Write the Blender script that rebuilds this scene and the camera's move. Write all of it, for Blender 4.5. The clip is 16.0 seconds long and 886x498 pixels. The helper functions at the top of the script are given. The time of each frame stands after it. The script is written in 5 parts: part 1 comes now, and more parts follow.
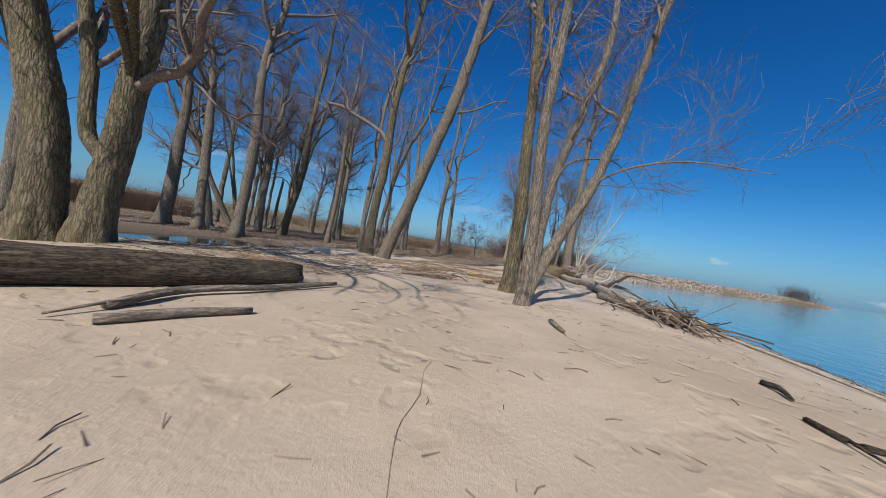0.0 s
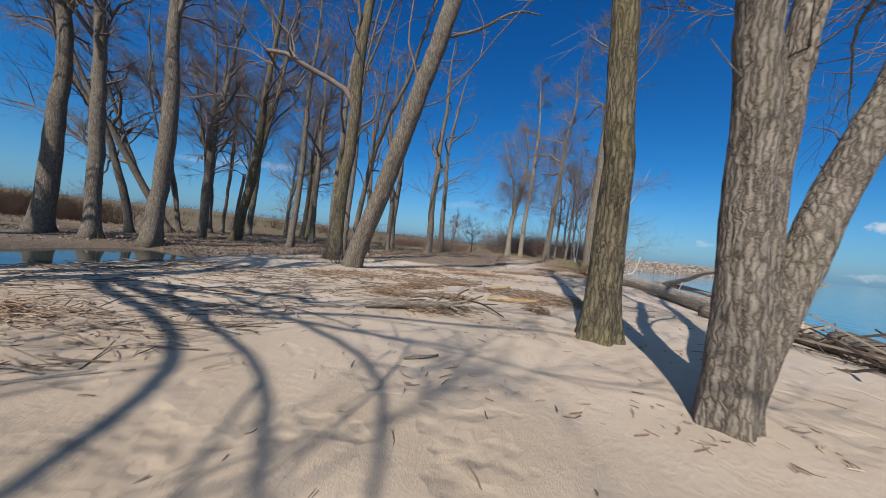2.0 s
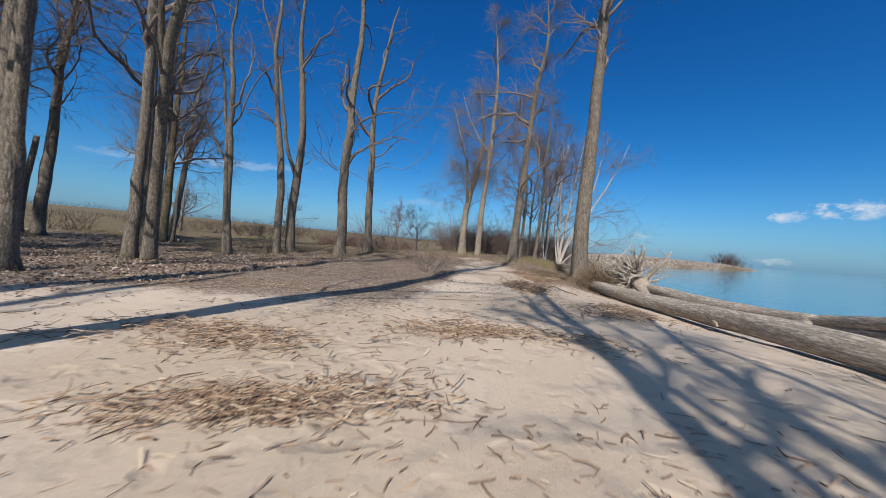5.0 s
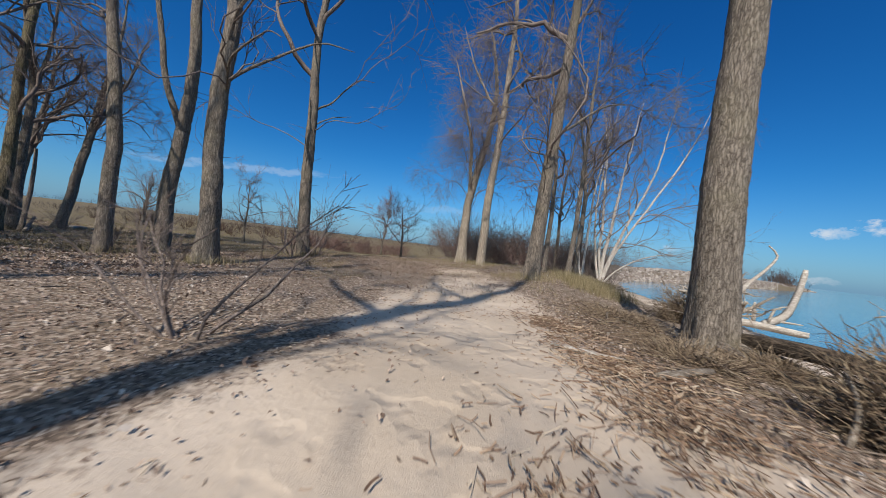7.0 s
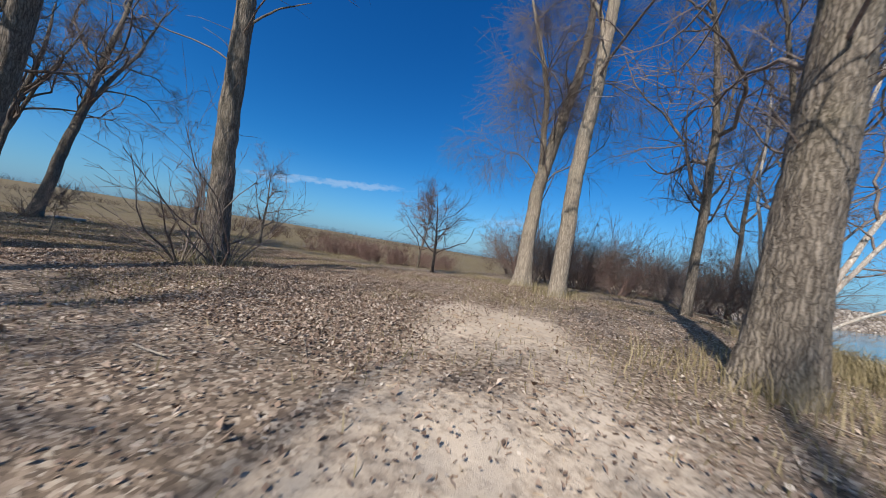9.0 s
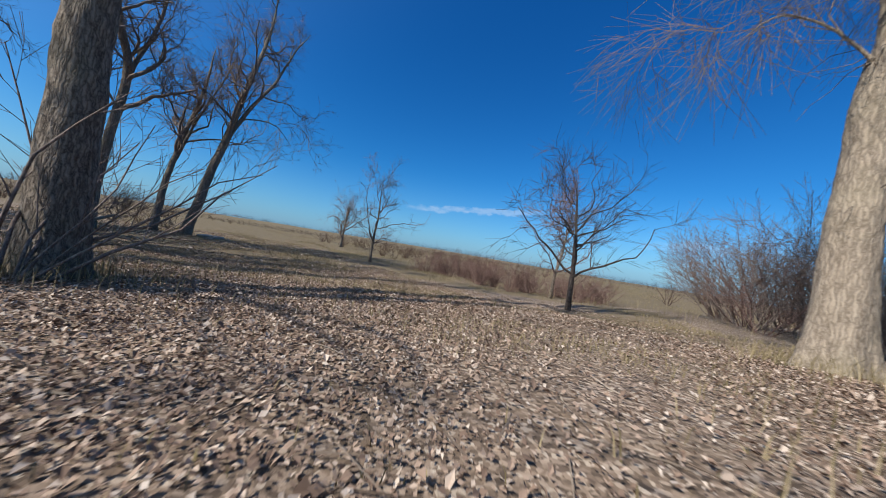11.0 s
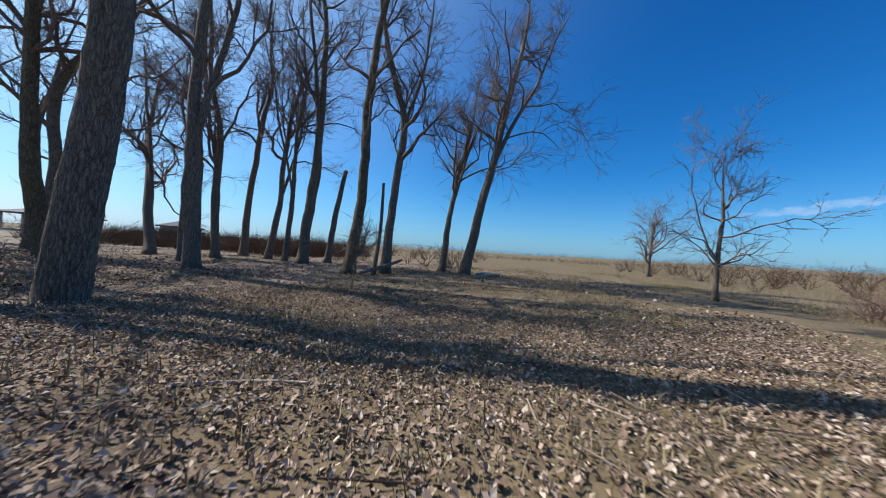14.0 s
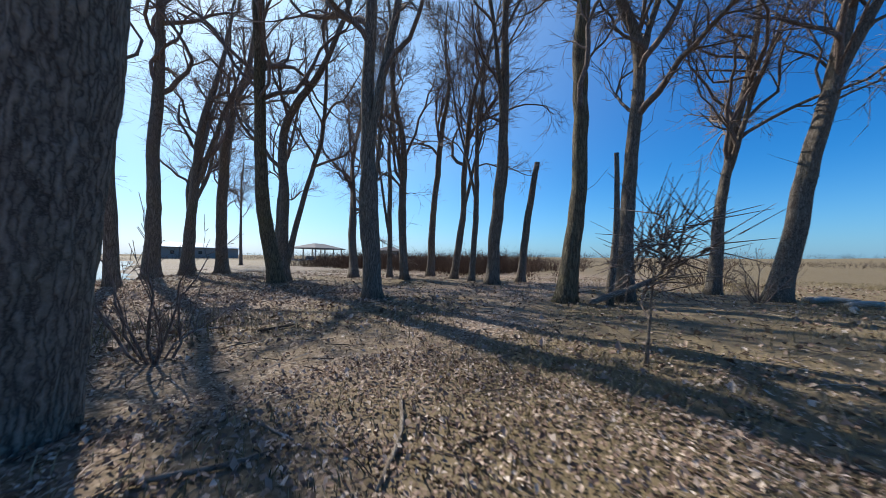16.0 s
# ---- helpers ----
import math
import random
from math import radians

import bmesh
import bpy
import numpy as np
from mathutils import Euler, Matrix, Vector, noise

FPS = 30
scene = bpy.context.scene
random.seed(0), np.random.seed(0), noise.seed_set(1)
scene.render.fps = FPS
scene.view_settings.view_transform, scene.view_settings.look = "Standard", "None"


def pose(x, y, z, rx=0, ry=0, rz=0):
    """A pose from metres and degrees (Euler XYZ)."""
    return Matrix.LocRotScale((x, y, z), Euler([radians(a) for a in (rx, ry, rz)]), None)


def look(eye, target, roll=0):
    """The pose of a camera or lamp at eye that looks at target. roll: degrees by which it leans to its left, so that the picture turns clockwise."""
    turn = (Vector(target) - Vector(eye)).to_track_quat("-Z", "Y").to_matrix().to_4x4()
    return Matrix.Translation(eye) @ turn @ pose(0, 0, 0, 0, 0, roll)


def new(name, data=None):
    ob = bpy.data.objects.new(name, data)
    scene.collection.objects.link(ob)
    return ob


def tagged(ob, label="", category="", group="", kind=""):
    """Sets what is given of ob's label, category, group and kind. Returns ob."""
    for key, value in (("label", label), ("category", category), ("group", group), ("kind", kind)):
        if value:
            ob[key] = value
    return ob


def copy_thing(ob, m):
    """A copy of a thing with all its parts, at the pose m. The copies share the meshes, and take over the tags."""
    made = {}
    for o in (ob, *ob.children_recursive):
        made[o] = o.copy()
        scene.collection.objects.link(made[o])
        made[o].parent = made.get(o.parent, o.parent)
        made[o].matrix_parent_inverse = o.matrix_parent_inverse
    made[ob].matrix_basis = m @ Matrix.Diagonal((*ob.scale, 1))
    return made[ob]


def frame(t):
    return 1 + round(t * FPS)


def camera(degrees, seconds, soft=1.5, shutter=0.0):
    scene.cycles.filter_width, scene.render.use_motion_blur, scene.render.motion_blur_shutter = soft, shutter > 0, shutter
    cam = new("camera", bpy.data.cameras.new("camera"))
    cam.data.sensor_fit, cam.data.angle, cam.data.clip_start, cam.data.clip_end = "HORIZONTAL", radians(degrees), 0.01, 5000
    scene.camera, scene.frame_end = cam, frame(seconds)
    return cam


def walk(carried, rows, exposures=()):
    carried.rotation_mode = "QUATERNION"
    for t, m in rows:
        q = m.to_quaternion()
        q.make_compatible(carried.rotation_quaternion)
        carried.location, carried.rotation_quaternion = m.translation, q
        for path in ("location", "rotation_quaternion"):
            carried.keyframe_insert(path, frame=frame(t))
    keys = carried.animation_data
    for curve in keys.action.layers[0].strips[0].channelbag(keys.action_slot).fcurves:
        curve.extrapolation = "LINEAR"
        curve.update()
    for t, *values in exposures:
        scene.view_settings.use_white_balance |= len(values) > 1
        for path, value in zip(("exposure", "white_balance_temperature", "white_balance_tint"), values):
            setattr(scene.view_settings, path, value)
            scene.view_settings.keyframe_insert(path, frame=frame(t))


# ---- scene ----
cam = camera(108.7, 16.0, soft=0.7, shutter=0.16)
PATH = [
    (0, (1.99, 5.84, 1.026), (1.394, 7.749, 0.989), 9.2),
    (0.5, (1.718, 6.843, 1.065), (1.087, 8.74, 1.016), 8.7),
    (1, (1.37, 7.818, 1.066), (0.739, 9.715, 1.009), 8.1),
    (1.5, (0.982, 8.769, 1.013), (0.381, 10.676, 0.96), 7.2),
    (2, (0.607, 9.713, 0.996), (0.064, 11.637, 0.946), 6.2),
    (2.5, (0.352, 10.777, 1.013), (-0.122, 12.72, 0.961), 5.2),
    (3, (0.162, 11.887, 1.008), (-0.237, 13.846, 0.962), 4.7),
    (3.5, (0.045, 13.109, 1.035), (-0.284, 15.081, 0.988), 4.2),
    (4, (0.051, 14.399, 1.062), (-0.236, 16.377, 1.014), 4.4),
    (4.2, (0.064, 14.886, 1.078), (-0.215, 16.866, 1.024), 4.4),
    (6.5, (0.939, 22.874, 0.95), (0.569, 24.839, 0.941), 6.2),
    (7, (0.883, 24.708, 0.977), (0.465, 26.664, 0.969), 6.3),
    (7.5, (0.717, 26.444, 0.963), (0.252, 28.389, 0.972), 6.1),
    (8, (0.514, 28.163, 1.023), (-0.035, 30.086, 1.045), 6.8),
    (10.5, (-1.174, 35.361, 0.973), (-2.549, 36.814, 0.986), 9.9),
    (11, (-1.992, 36.353, 0.907), (-3.533, 37.628, 0.941), 9.3),
    (11.5, (-2.944, 37.162, 0.798), (-4.63, 38.237, 0.852), 8.1),
    (12, (-3.78, 37.788, 0.72), (-5.611, 38.592, 0.779), 7.2),
    (12.5, (-4.61, 38.167, 0.732), (-6.549, 38.654, 0.771), 6.0),
    (13, (-5.423, 38.271, 0.75), (-7.411, 38.485, 0.776), 4.8),
    (13.5, (-6.328, 38.351, 0.738), (-8.327, 38.29, 0.767), 4.0),
    (14, (-7.251, 38.269, 0.75), (-9.215, 37.896, 0.774), 3.7),
    (14.5, (-8.172, 38.022, 0.749), (-10.047, 37.326, 0.774), 3.5),
    (15, (-9.083, 37.508, 0.767), (-10.826, 36.528, 0.799), 2.9),
    (15.5, (-9.835, 36.647, 0.753), (-11.442, 35.458, 0.801), 1.9),
    (16, (-10.452, 35.532, 0.749), (-11.956, 34.215, 0.811), 0.8),
]
walk(cam, [(t, look(e, a, r)) for t, e, a, r in PATH], [(0, -0.02), (2.5, 0.05), (4.0, 0.12), (6.5, 0.06), (8.0, 0.14), (10.5, 0.36), (12.0, 0.32), (14.0, 0.46), (16, 0.54)])

# ---- daylight ----
SHADOW_AZ, SUN_EL = radians(3.4), radians(44.0)
to_sun = Vector((-math.sin(SHADOW_AZ) * math.cos(SUN_EL), -math.cos(SHADOW_AZ) * math.cos(SUN_EL), math.sin(SUN_EL)))
sun = new("sun", bpy.data.lights.new("sun", "SUN"))
sun.data.energy, sun.data.angle, sun.data.color = 5.0, radians(0.55), (1.0, 0.95, 0.87)
sun.matrix_world = look(to_sun * 100, (0, 0, 0))

world = bpy.data.worlds.new("sky")
scene.world = world
world.use_nodes = True


class Graph:
    """Short hand for building node trees."""

    def __init__(self, tree):
        self.tree = tree
        tree.nodes.clear()

    def node(self, kind, **values):
        n = self.tree.nodes.new(kind)
        for key, value in values.items():
            n.inputs[key].default_value = value
        return n

    def link(self, a, b, out=0, into=0):
        self.tree.links.new(a.outputs[out], b.inputs[into])
        return b

    def math(self, op, a, b=None, c=None, clamp=False):
        n = self.tree.nodes.new("ShaderNodeMath")
        n.operation, n.use_clamp = op, clamp
        for k, v in enumerate((a, b, c)):
            if v is None:
                continue
            if isinstance(v, (int, float)):
                n.inputs[k].default_value = v
            else:
                self.tree.links.new(v, n.inputs[k])
        return n.outputs[0]

    def mix(self, fac, a, b, mode="MIX"):
        n = self.tree.nodes.new("ShaderNodeMix")
        n.data_type, n.blend_type = "RGBA", mode
        for k, v in ((0, fac), (6, a), (7, b)):
            if isinstance(v, (int, float)):
                n.inputs[k].default_value = v
            elif isinstance(v, tuple):
                n.inputs[k].default_value = (*v, 1.0)
            else:
                self.tree.links.new(v, n.inputs[k])
        return n.outputs[2]

    def ramp(self, fac, stops):
        n = self.tree.nodes.new("ShaderNodeValToRGB")
        el = n.color_ramp.elements
        while len(el) < len(stops):
            el.new(0.5)
        for e, (p, c) in zip(el, stops):
            e.position, e.color = p, (*c, 1.0) if isinstance(c, tuple) else (c, c, c, 1.0)
        self.tree.links.new(fac, n.inputs[0])
        return n.outputs[0]

    def noise(self, vec, scale, detail=4.0, rough=0.55, stretch=None):
        if stretch:
            m = self.tree.nodes.new("ShaderNodeMapping")
            m.inputs["Scale"].default_value = stretch
            self.tree.links.new(vec, m.inputs[0])
            vec = m.outputs[0]
        n = self.tree.nodes.new("ShaderNodeTexNoise")
        n.inputs["Scale"].default_value, n.inputs["Detail"].default_value, n.inputs["Roughness"].default_value = scale, detail, rough
        self.tree.links.new(vec, n.inputs["Vector"])
        return n.outputs[0]


# sky, with a few small low clouds over the lake and one thin streak over the fields
g = Graph(world.node_tree)
sky = g.node("ShaderNodeTexSky")
sky.sky_type = "NISHITA"
sky.sun_disc, sky.sun_elevation, sky.sun_rotation = False, SUN_EL, math.pi + SHADOW_AZ
sky.altitude, sky.air_density, sky.dust_density, sky.ozone_density = 0.0, 1.0, 1.0, 3.0
way = g.node("ShaderNodeTexCoord").outputs["Generated"]
sep = g.node("ShaderNodeSeparateXYZ")
g.tree.links.new(way, sep.inputs[0])
az = g.math("ARCTAN2", sep.outputs[0], sep.outputs[1])
el = g.math("ARCSINE", sep.outputs[2])
puff = g.noise(way, 30.0, 6.0, 0.62, (1.0, 1.0, 2.0))
wisp = g.noise(way, 16.0, 6.0, 0.7, (1.0, 1.0, 3.5))
bend = g.noise(way, 22.0, 5.0, 0.65)
el = g.math("ADD", el, g.math("MULTIPLY", g.math("SUBTRACT", bend, 0.5), radians(2.2)))
az = g.math("ADD", az, g.math("MULTIPLY", g.math("SUBTRACT", puff, 0.5), radians(9.0)))


def patch(az0, el0, w, h, cut, rise, gain, grain):
    """A cloud round one direction; rise: degrees that it climbs per degree of azimuth."""
    da = g.math("SUBTRACT", az, radians(az0))
    a = g.math("POWER", g.math("ABSOLUTE", g.math("DIVIDE", da, radians(w))), 2.0)
    up = g.math("SUBTRACT", g.math("SUBTRACT", el, radians(el0)), g.math("MULTIPLY", da, rise))
    b = g.math("POWER", g.math("ABSOLUTE", g.math("DIVIDE", up, radians(h))), 2.0)
    near = g.math("SUBTRACT", 1.0, g.math("ADD", a, b), clamp=True)
    rough = g.math("MULTIPLY", g.math("SUBTRACT", grain, 0.5), 3.0)
    body = g.math("MULTIPLY", g.math("ADD", g.math("SUBTRACT", near, cut), g.math("MULTIPLY", rough, g.math("POWER", near, 0.5))), 1.25, clamp=True)
    return g.math("MULTIPLY", body, gain)


clouds = None
for spec in ((45.0, 7.4, 6.0, 1.5, 0.42, 0.08, 0.8, puff), (38.4, 6.6, 2.2, 0.9, 0.4, 0.0, 0.75, puff), (23.0, 3.4, 2.0, 0.6, 0.4, 0.0, 0.45, puff), (37.5, 1.0, 2.6, 0.6, 0.35, 0.0, 0.4, puff),
             (-45.0, 8.7, 17.0, 0.75, 0.2, 0.1, 0.24, wisp), (-13.0, 6.6, 8.0, 0.9, 0.25, 0.02, 0.14, wisp)):
    p = patch(*spec)
    clouds = p if clouds is None else g.math("MAXIMUM", clouds, p)
rgb = g.node("ShaderNodeSeparateColor")
g.tree.links.new(sky.outputs[0], rgb.inputs[0])
deep = g.node("ShaderNodeCombineColor")
for k, (gain, power) in enumerate(((0.74, 2.0), (0.93, 1.24), (1.23, 1.03))):
    v = g.math("MULTIPLY", g.math("POWER", g.math("MULTIPLY", rgb.outputs[k], 0.105), power), gain / 0.105)
    g.tree.links.new(v, deep.inputs[k])
# the pale glow of the air round the sun
dot = g.tree.nodes.new("ShaderNodeVectorMath")
dot.operation = "DOT_PRODUCT"
dot.inputs[1].default_value = tuple(to_sun)
g.tree.links.new(way, dot.inputs[0])
glow = g.math("MULTIPLY", g.math("POWER", g.math("MAXIMUM", dot.outputs["Value"], 0.0), 3.2), 0.66)
low = g.math("ARCSINE", sep.outputs[2])
haze = g.math("MULTIPLY", g.math("POWER", g.math("SUBTRACT", 1.0, g.math("DIVIDE", g.math("MAXIMUM", low, 0.0), radians(15.0)), clamp=True), 2.0), 0.38)
airy = g.mix(haze, deep.outputs[0], (3.8, 5.7, 8.1))
both = g.mix(clouds, g.mix(glow, airy, (6.0, 8.0, 9.9)), (7.5, 8.0, 8.6))
back = g.node("ShaderNodeBackground", Strength=0.089)
g.tree.links.new(both, back.inputs[0])
g.link(back, g.node("ShaderNodeOutputWorld"))

# ---- materials ----
def material(name, build):
    m = bpy.data.materials.new(name)
    m.use_nodes = True
    g = Graph(m.node_tree)
    out = g.node("ShaderNodeOutputMaterial")
    bsdf = g.node("ShaderNodeBsdfPrincipled")
    g.link(bsdf, out)
    build(g, bsdf)
    return m


def bump(g, bsdf, height, strength, distance):
    b = g.node("ShaderNodeBump", Strength=strength, Distance=distance)
    g.tree.links.new(height, b.inputs["Height"])
    g.tree.links.new(b.outputs[0], bsdf.inputs["Normal"])


def colour(g, bsdf, socket, rough):
    g.tree.links.new(socket, bsdf.inputs["Base Color"])
    bsdf.inputs["Roughness"].default_value = rough
    bsdf.inputs["Specular IOR Level"].default_value = 0.25


def bark(name, dark, light, moss, moss_amount=0.25, furrow=1.0, plates=0.0):
    """Bark or bare wood. plates: how many ridges there are to a metre round a furrowed trunk; 0: fine grain alone."""
    def build(g, bsdf):
        co = g.node("ShaderNodeTexCoord").outputs["Object"]
        fine = g.noise(co, 48.0, 4.0, 0.7, (1.0, 1.0, 0.4))
        patchy = g.noise(co, 1.1, 3.0, 0.6)
        if plates:
            wander = g.node("ShaderNodeTexNoise", Scale=6.0, Detail=5.0, Roughness=0.65)
            g.tree.links.new(co, wander.inputs["Vector"])
            shift = g.tree.nodes.new("ShaderNodeVectorMath")
            shift.operation = "MULTIPLY_ADD"
            shift.inputs[1].default_value = (0.1, 0.1, 0.5)
            g.tree.links.new(wander.outputs["Color"], shift.inputs[0])
            g.tree.links.new(co, shift.inputs[2])
            long = g.node("ShaderNodeMapping", Scale=(1.0, 1.0, 0.115))
            g.tree.links.new(shift.outputs[0], long.inputs[0])
            cells = g.node("ShaderNodeTexVoronoi", Scale=plates)
            cells.feature = "DISTANCE_TO_EDGE"
            g.tree.links.new(long.outputs[0], cells.inputs["Vector"])
            ridge = g.ramp(cells.outputs["Distance"], ((0.0, 0.12), (0.12, 0.5), (0.45, 1.0)))
            grain = g.noise(co, 16.0, 6.0, 0.7, (1.6, 1.6, 0.3))
            h = g.math("ADD", g.math("MULTIPLY", ridge, 0.5), g.math("ADD", g.math("MULTIPLY", fine, 0.3), g.math("MULTIPLY", grain, 0.55)))
            c = g.mix(g.ramp(h, ((0.42, 0.0), (0.95, 1.0))), dark, light)
        else:
            ridge = g.noise(co, 15.0, 6.0, 0.68, (1.5, 1.5, 0.26))
            h = g.math("ADD", g.math("MULTIPLY", g.math("ABSOLUTE", g.math("SUBTRACT", ridge, 0.5)), 2.6), g.math("MULTIPLY", fine, 0.6))
            c = g.mix(g.ramp(h, ((0.26, 0.0), (0.66, 1.0))), dark, light)
        c = g.mix(g.math("MULTIPLY", g.ramp(patchy, ((0.48, 0.0), (0.66, 1.0))), moss_amount), c, moss)
        c = g.mix(g.math("MULTIPLY", g.math("SUBTRACT", fine, 0.5), 0.35, clamp=True), c, (0.3, 0.26, 0.22))
        colour(g, bsdf, c, 0.92)
        bump(g, bsdf, h, 0.75 * furrow, 0.035)
    return material(name, build)


BARK = bark("furrowed_bark", (0.06, 0.046, 0.036), (0.31, 0.258, 0.208), (0.2, 0.175, 0.1), 0.25, 1.0, 30.0)
BARK_PALE = bark("pale_bark", (0.15, 0.118, 0.09), (0.41, 0.34, 0.265), (0.33, 0.29, 0.2), 0.3, 0.7, 26.0)
BARK_MOSS = bark("mossy_bark", (0.045, 0.036, 0.024), (0.245, 0.2, 0.13), (0.18, 0.155, 0.06), 0.35, 1.3, 22.0)
BARK_WHITE = bark("white_bark", (0.33, 0.27, 0.22), (0.72, 0.67, 0.60), (0.42, 0.3, 0.24), 0.45, 0.3)
TWIG = bark("twig_bark", (0.09, 0.068, 0.058), (0.28, 0.22, 0.19), (0.27, 0.205, 0.18), 0.3, 0.2)
BIRCH_TWIG = bark("birch_twig_bark", (0.12, 0.088, 0.075), (0.34, 0.28, 0.245), (0.2, 0.145, 0.12), 0.5, 0.2)
TWIG_RED = bark("red_twig_bark", (0.11, 0.066, 0.056), (0.28, 0.178, 0.148), (0.24, 0.17, 0.14), 0.3, 0.2)
YOUNG = bark("young_dark_bark", (0.035, 0.027, 0.024), (0.14, 0.11, 0.095), (0.1, 0.08, 0.07), 0.3, 0.3)
DRIFT = bark("weathered_driftwood", (0.10, 0.075, 0.055), (0.33, 0.28, 0.225), (0.16, 0.115, 0.08), 0.5, 0.7)
DRIFT_GREY = bark("silver_driftwood", (0.19, 0.155, 0.125), (0.50, 0.435, 0.36), (0.34, 0.27, 0.2), 0.4, 0.5)
DRIFT_DARK = bark("dark_rotting_wood", (0.022, 0.016, 0.011), (0.15, 0.11, 0.076), (0.16, 0.13, 0.08), 0.35)
DRIFT_WHITE = bark("bleached_driftwood", (0.27, 0.23, 0.19), (0.58, 0.52, 0.45), (0.42, 0.34, 0.27), 0.3, 0.5)
YELLOW_WOOD = bark("bare_yellow_wood", (0.30, 0.19, 0.085), (0.52, 0.37, 0.19), (0.5, 0.3, 0.12), 0.4, 0.3)


def islands(name, stops, rough=0.85):
    """Loose small pieces, each of its own tone."""
    def build(g, bsdf):
        geo = g.node("ShaderNodeNewGeometry")
        c = g.ramp(geo.outputs["Random Per Island"], stops)
        co = g.node("ShaderNodeTexCoord").outputs["Object"]
        c = g.mix(g.math("MULTIPLY", g.noise(co, 60.0, 2.0), 0.35), c, (0.1, 0.07, 0.05))
        colour(g, bsdf, c, rough)
    return material(name, build)


LEAF = islands("dry_leaves", ((0.0, (0.105, 0.067, 0.049)), (0.4, (0.25, 0.17, 0.127)), (0.75, (0.42, 0.315, 0.245)), (1.0, (0.6, 0.51, 0.43))))
STRAW = islands("reed_straw", ((0.0, (0.12, 0.07, 0.045)), (0.5, (0.31, 0.2, 0.13)), (0.85, (0.48, 0.35, 0.235)), (1.0, (0.6, 0.49, 0.36))))
GRASS = islands("dry_grass", ((0.0, (0.12, 0.1, 0.042)), (0.5, (0.25, 0.2, 0.105)), (1.0, (0.42, 0.34, 0.21))))
STICK = islands("dead_sticks", ((0.0, (0.09, 0.065, 0.05)), (0.6, (0.22, 0.17, 0.13)), (1.0, (0.42, 0.36, 0.29))))
ROCK = islands("revetment_rock", ((0.0, (0.16, 0.132, 0.11)), (0.5, (0.3, 0.25, 0.21)), (1.0, (0.48, 0.42, 0.36))))


def ground_look(g, bsdf):
    co = g.node("ShaderNodeTexCoord").outputs["Object"]

    def layer(name):
        n = g.node("ShaderNodeAttribute")
        n.attribute_name = name
        return n.outputs["Fac"]

    big, mid, fine, grain = g.noise(co, 0.35, 3.0), g.noise(co, 2.3, 5.0, 0.62), g.noise(co, 17.0, 5.0, 0.65), g.noise(co, 160.0, 2.0)
    sand = g.mix(mid, (0.39, 0.297, 0.217), (0.5, 0.397, 0.302))
    spot = g.node("ShaderNodeSeparateXYZ")
    g.tree.links.new(co, spot.inputs[0])
    dry = g.math("MULTIPLY", g.math("SUBTRACT", g.math("ADD", spot.outputs[1], g.math("MULTIPLY", mid, 2.0)), 11.5), 0.25, clamp=True)
    sand = g.mix(dry, sand, g.mix(mid, (0.447, 0.358, 0.28), (0.56, 0.46, 0.368)))
    sand = g.mix(g.math("MULTIPLY", g.ramp(big, ((0.42, 0.0), (0.62, 1.0))), 0.45), sand, (0.34, 0.255, 0.17))
    sand = g.mix(g.math("MULTIPLY", g.ramp(fine, ((0.58, 0.0), (0.72, 1.0))), 0.35), sand, (0.30, 0.22, 0.155))
    vor = g.node("ShaderNodeTexVoronoi", Scale=42.0)
    g.tree.links.new(co, vor.inputs["Vector"])
    flake = g.node("ShaderNodeSeparateColor")
    g.tree.links.new(vor.outputs["Color"], flake.inputs[0])
    litter = g.ramp(flake.outputs[0], ((0.0, (0.06, 0.042, 0.032)), (0.45, (0.19, 0.136, 0.1)), (0.8, (0.33, 0.25, 0.19)), (1.0, (0.48, 0.4, 0.32))))
    litter = g.mix(g.ramp(mid, ((0.35, 0.0), (0.7, 0.5))), litter, (0.15, 0.112, 0.075))
    grass = g.mix(mid, (0.088, 0.07, 0.036), (0.205, 0.155, 0.092))
    grass = g.mix(g.ramp(fine, ((0.42, 0.0), (0.7, 0.7))), grass, (0.2, 0.15, 0.098))
    edge = g.math("MULTIPLY", g.math("SUBTRACT", fine, 0.5), 0.7)
    edge = g.math("ADD", edge, g.math("MULTIPLY", g.math("SUBTRACT", mid, 0.5), 0.6))
    fs = g.ramp(g.math("ADD", layer("sand"), edge), ((0.38, 0.0), (0.62, 1.0)))
    fg = g.ramp(g.math("ADD", layer("grass"), edge), ((0.35, 0.0), (0.7, 1.0)))
    c = g.mix(fs, g.mix(fg, litter, grass), sand)
    mat = g.math("MULTIPLY", g.ramp(g.math("ADD", layer("wrack"), edge), ((0.45, 0.0), (0.95, 1.0))), 0.6)
    c = g.mix(mat, c, g.ramp(flake.outputs[0], ((0.0, (0.09, 0.06, 0.04)), (0.6, (0.21, 0.145, 0.095)), (1.0, (0.33, 0.25, 0.17)))))
    wet = layer("wet")
    c = g.mix(g.math("MULTIPLY", wet, 0.75), c, (0.085, 0.066, 0.048))
    c = g.mix(g.math("MULTIPLY", layer("field"), 0.85), c, g.mix(mid, (0.1, 0.075, 0.042), (0.195, 0.148, 0.084)))
    colour(g, bsdf, c, 0.95)
    g.tree.links.new(g.math("SUBTRACT", 0.95, g.math("MULTIPLY", wet, 0.35)), bsdf.inputs["Roughness"])
    dents = g.ramp(g.noise(co, 3.6, 2.0, 0.45), ((0.32, 0.0), (0.46, 1.0)))
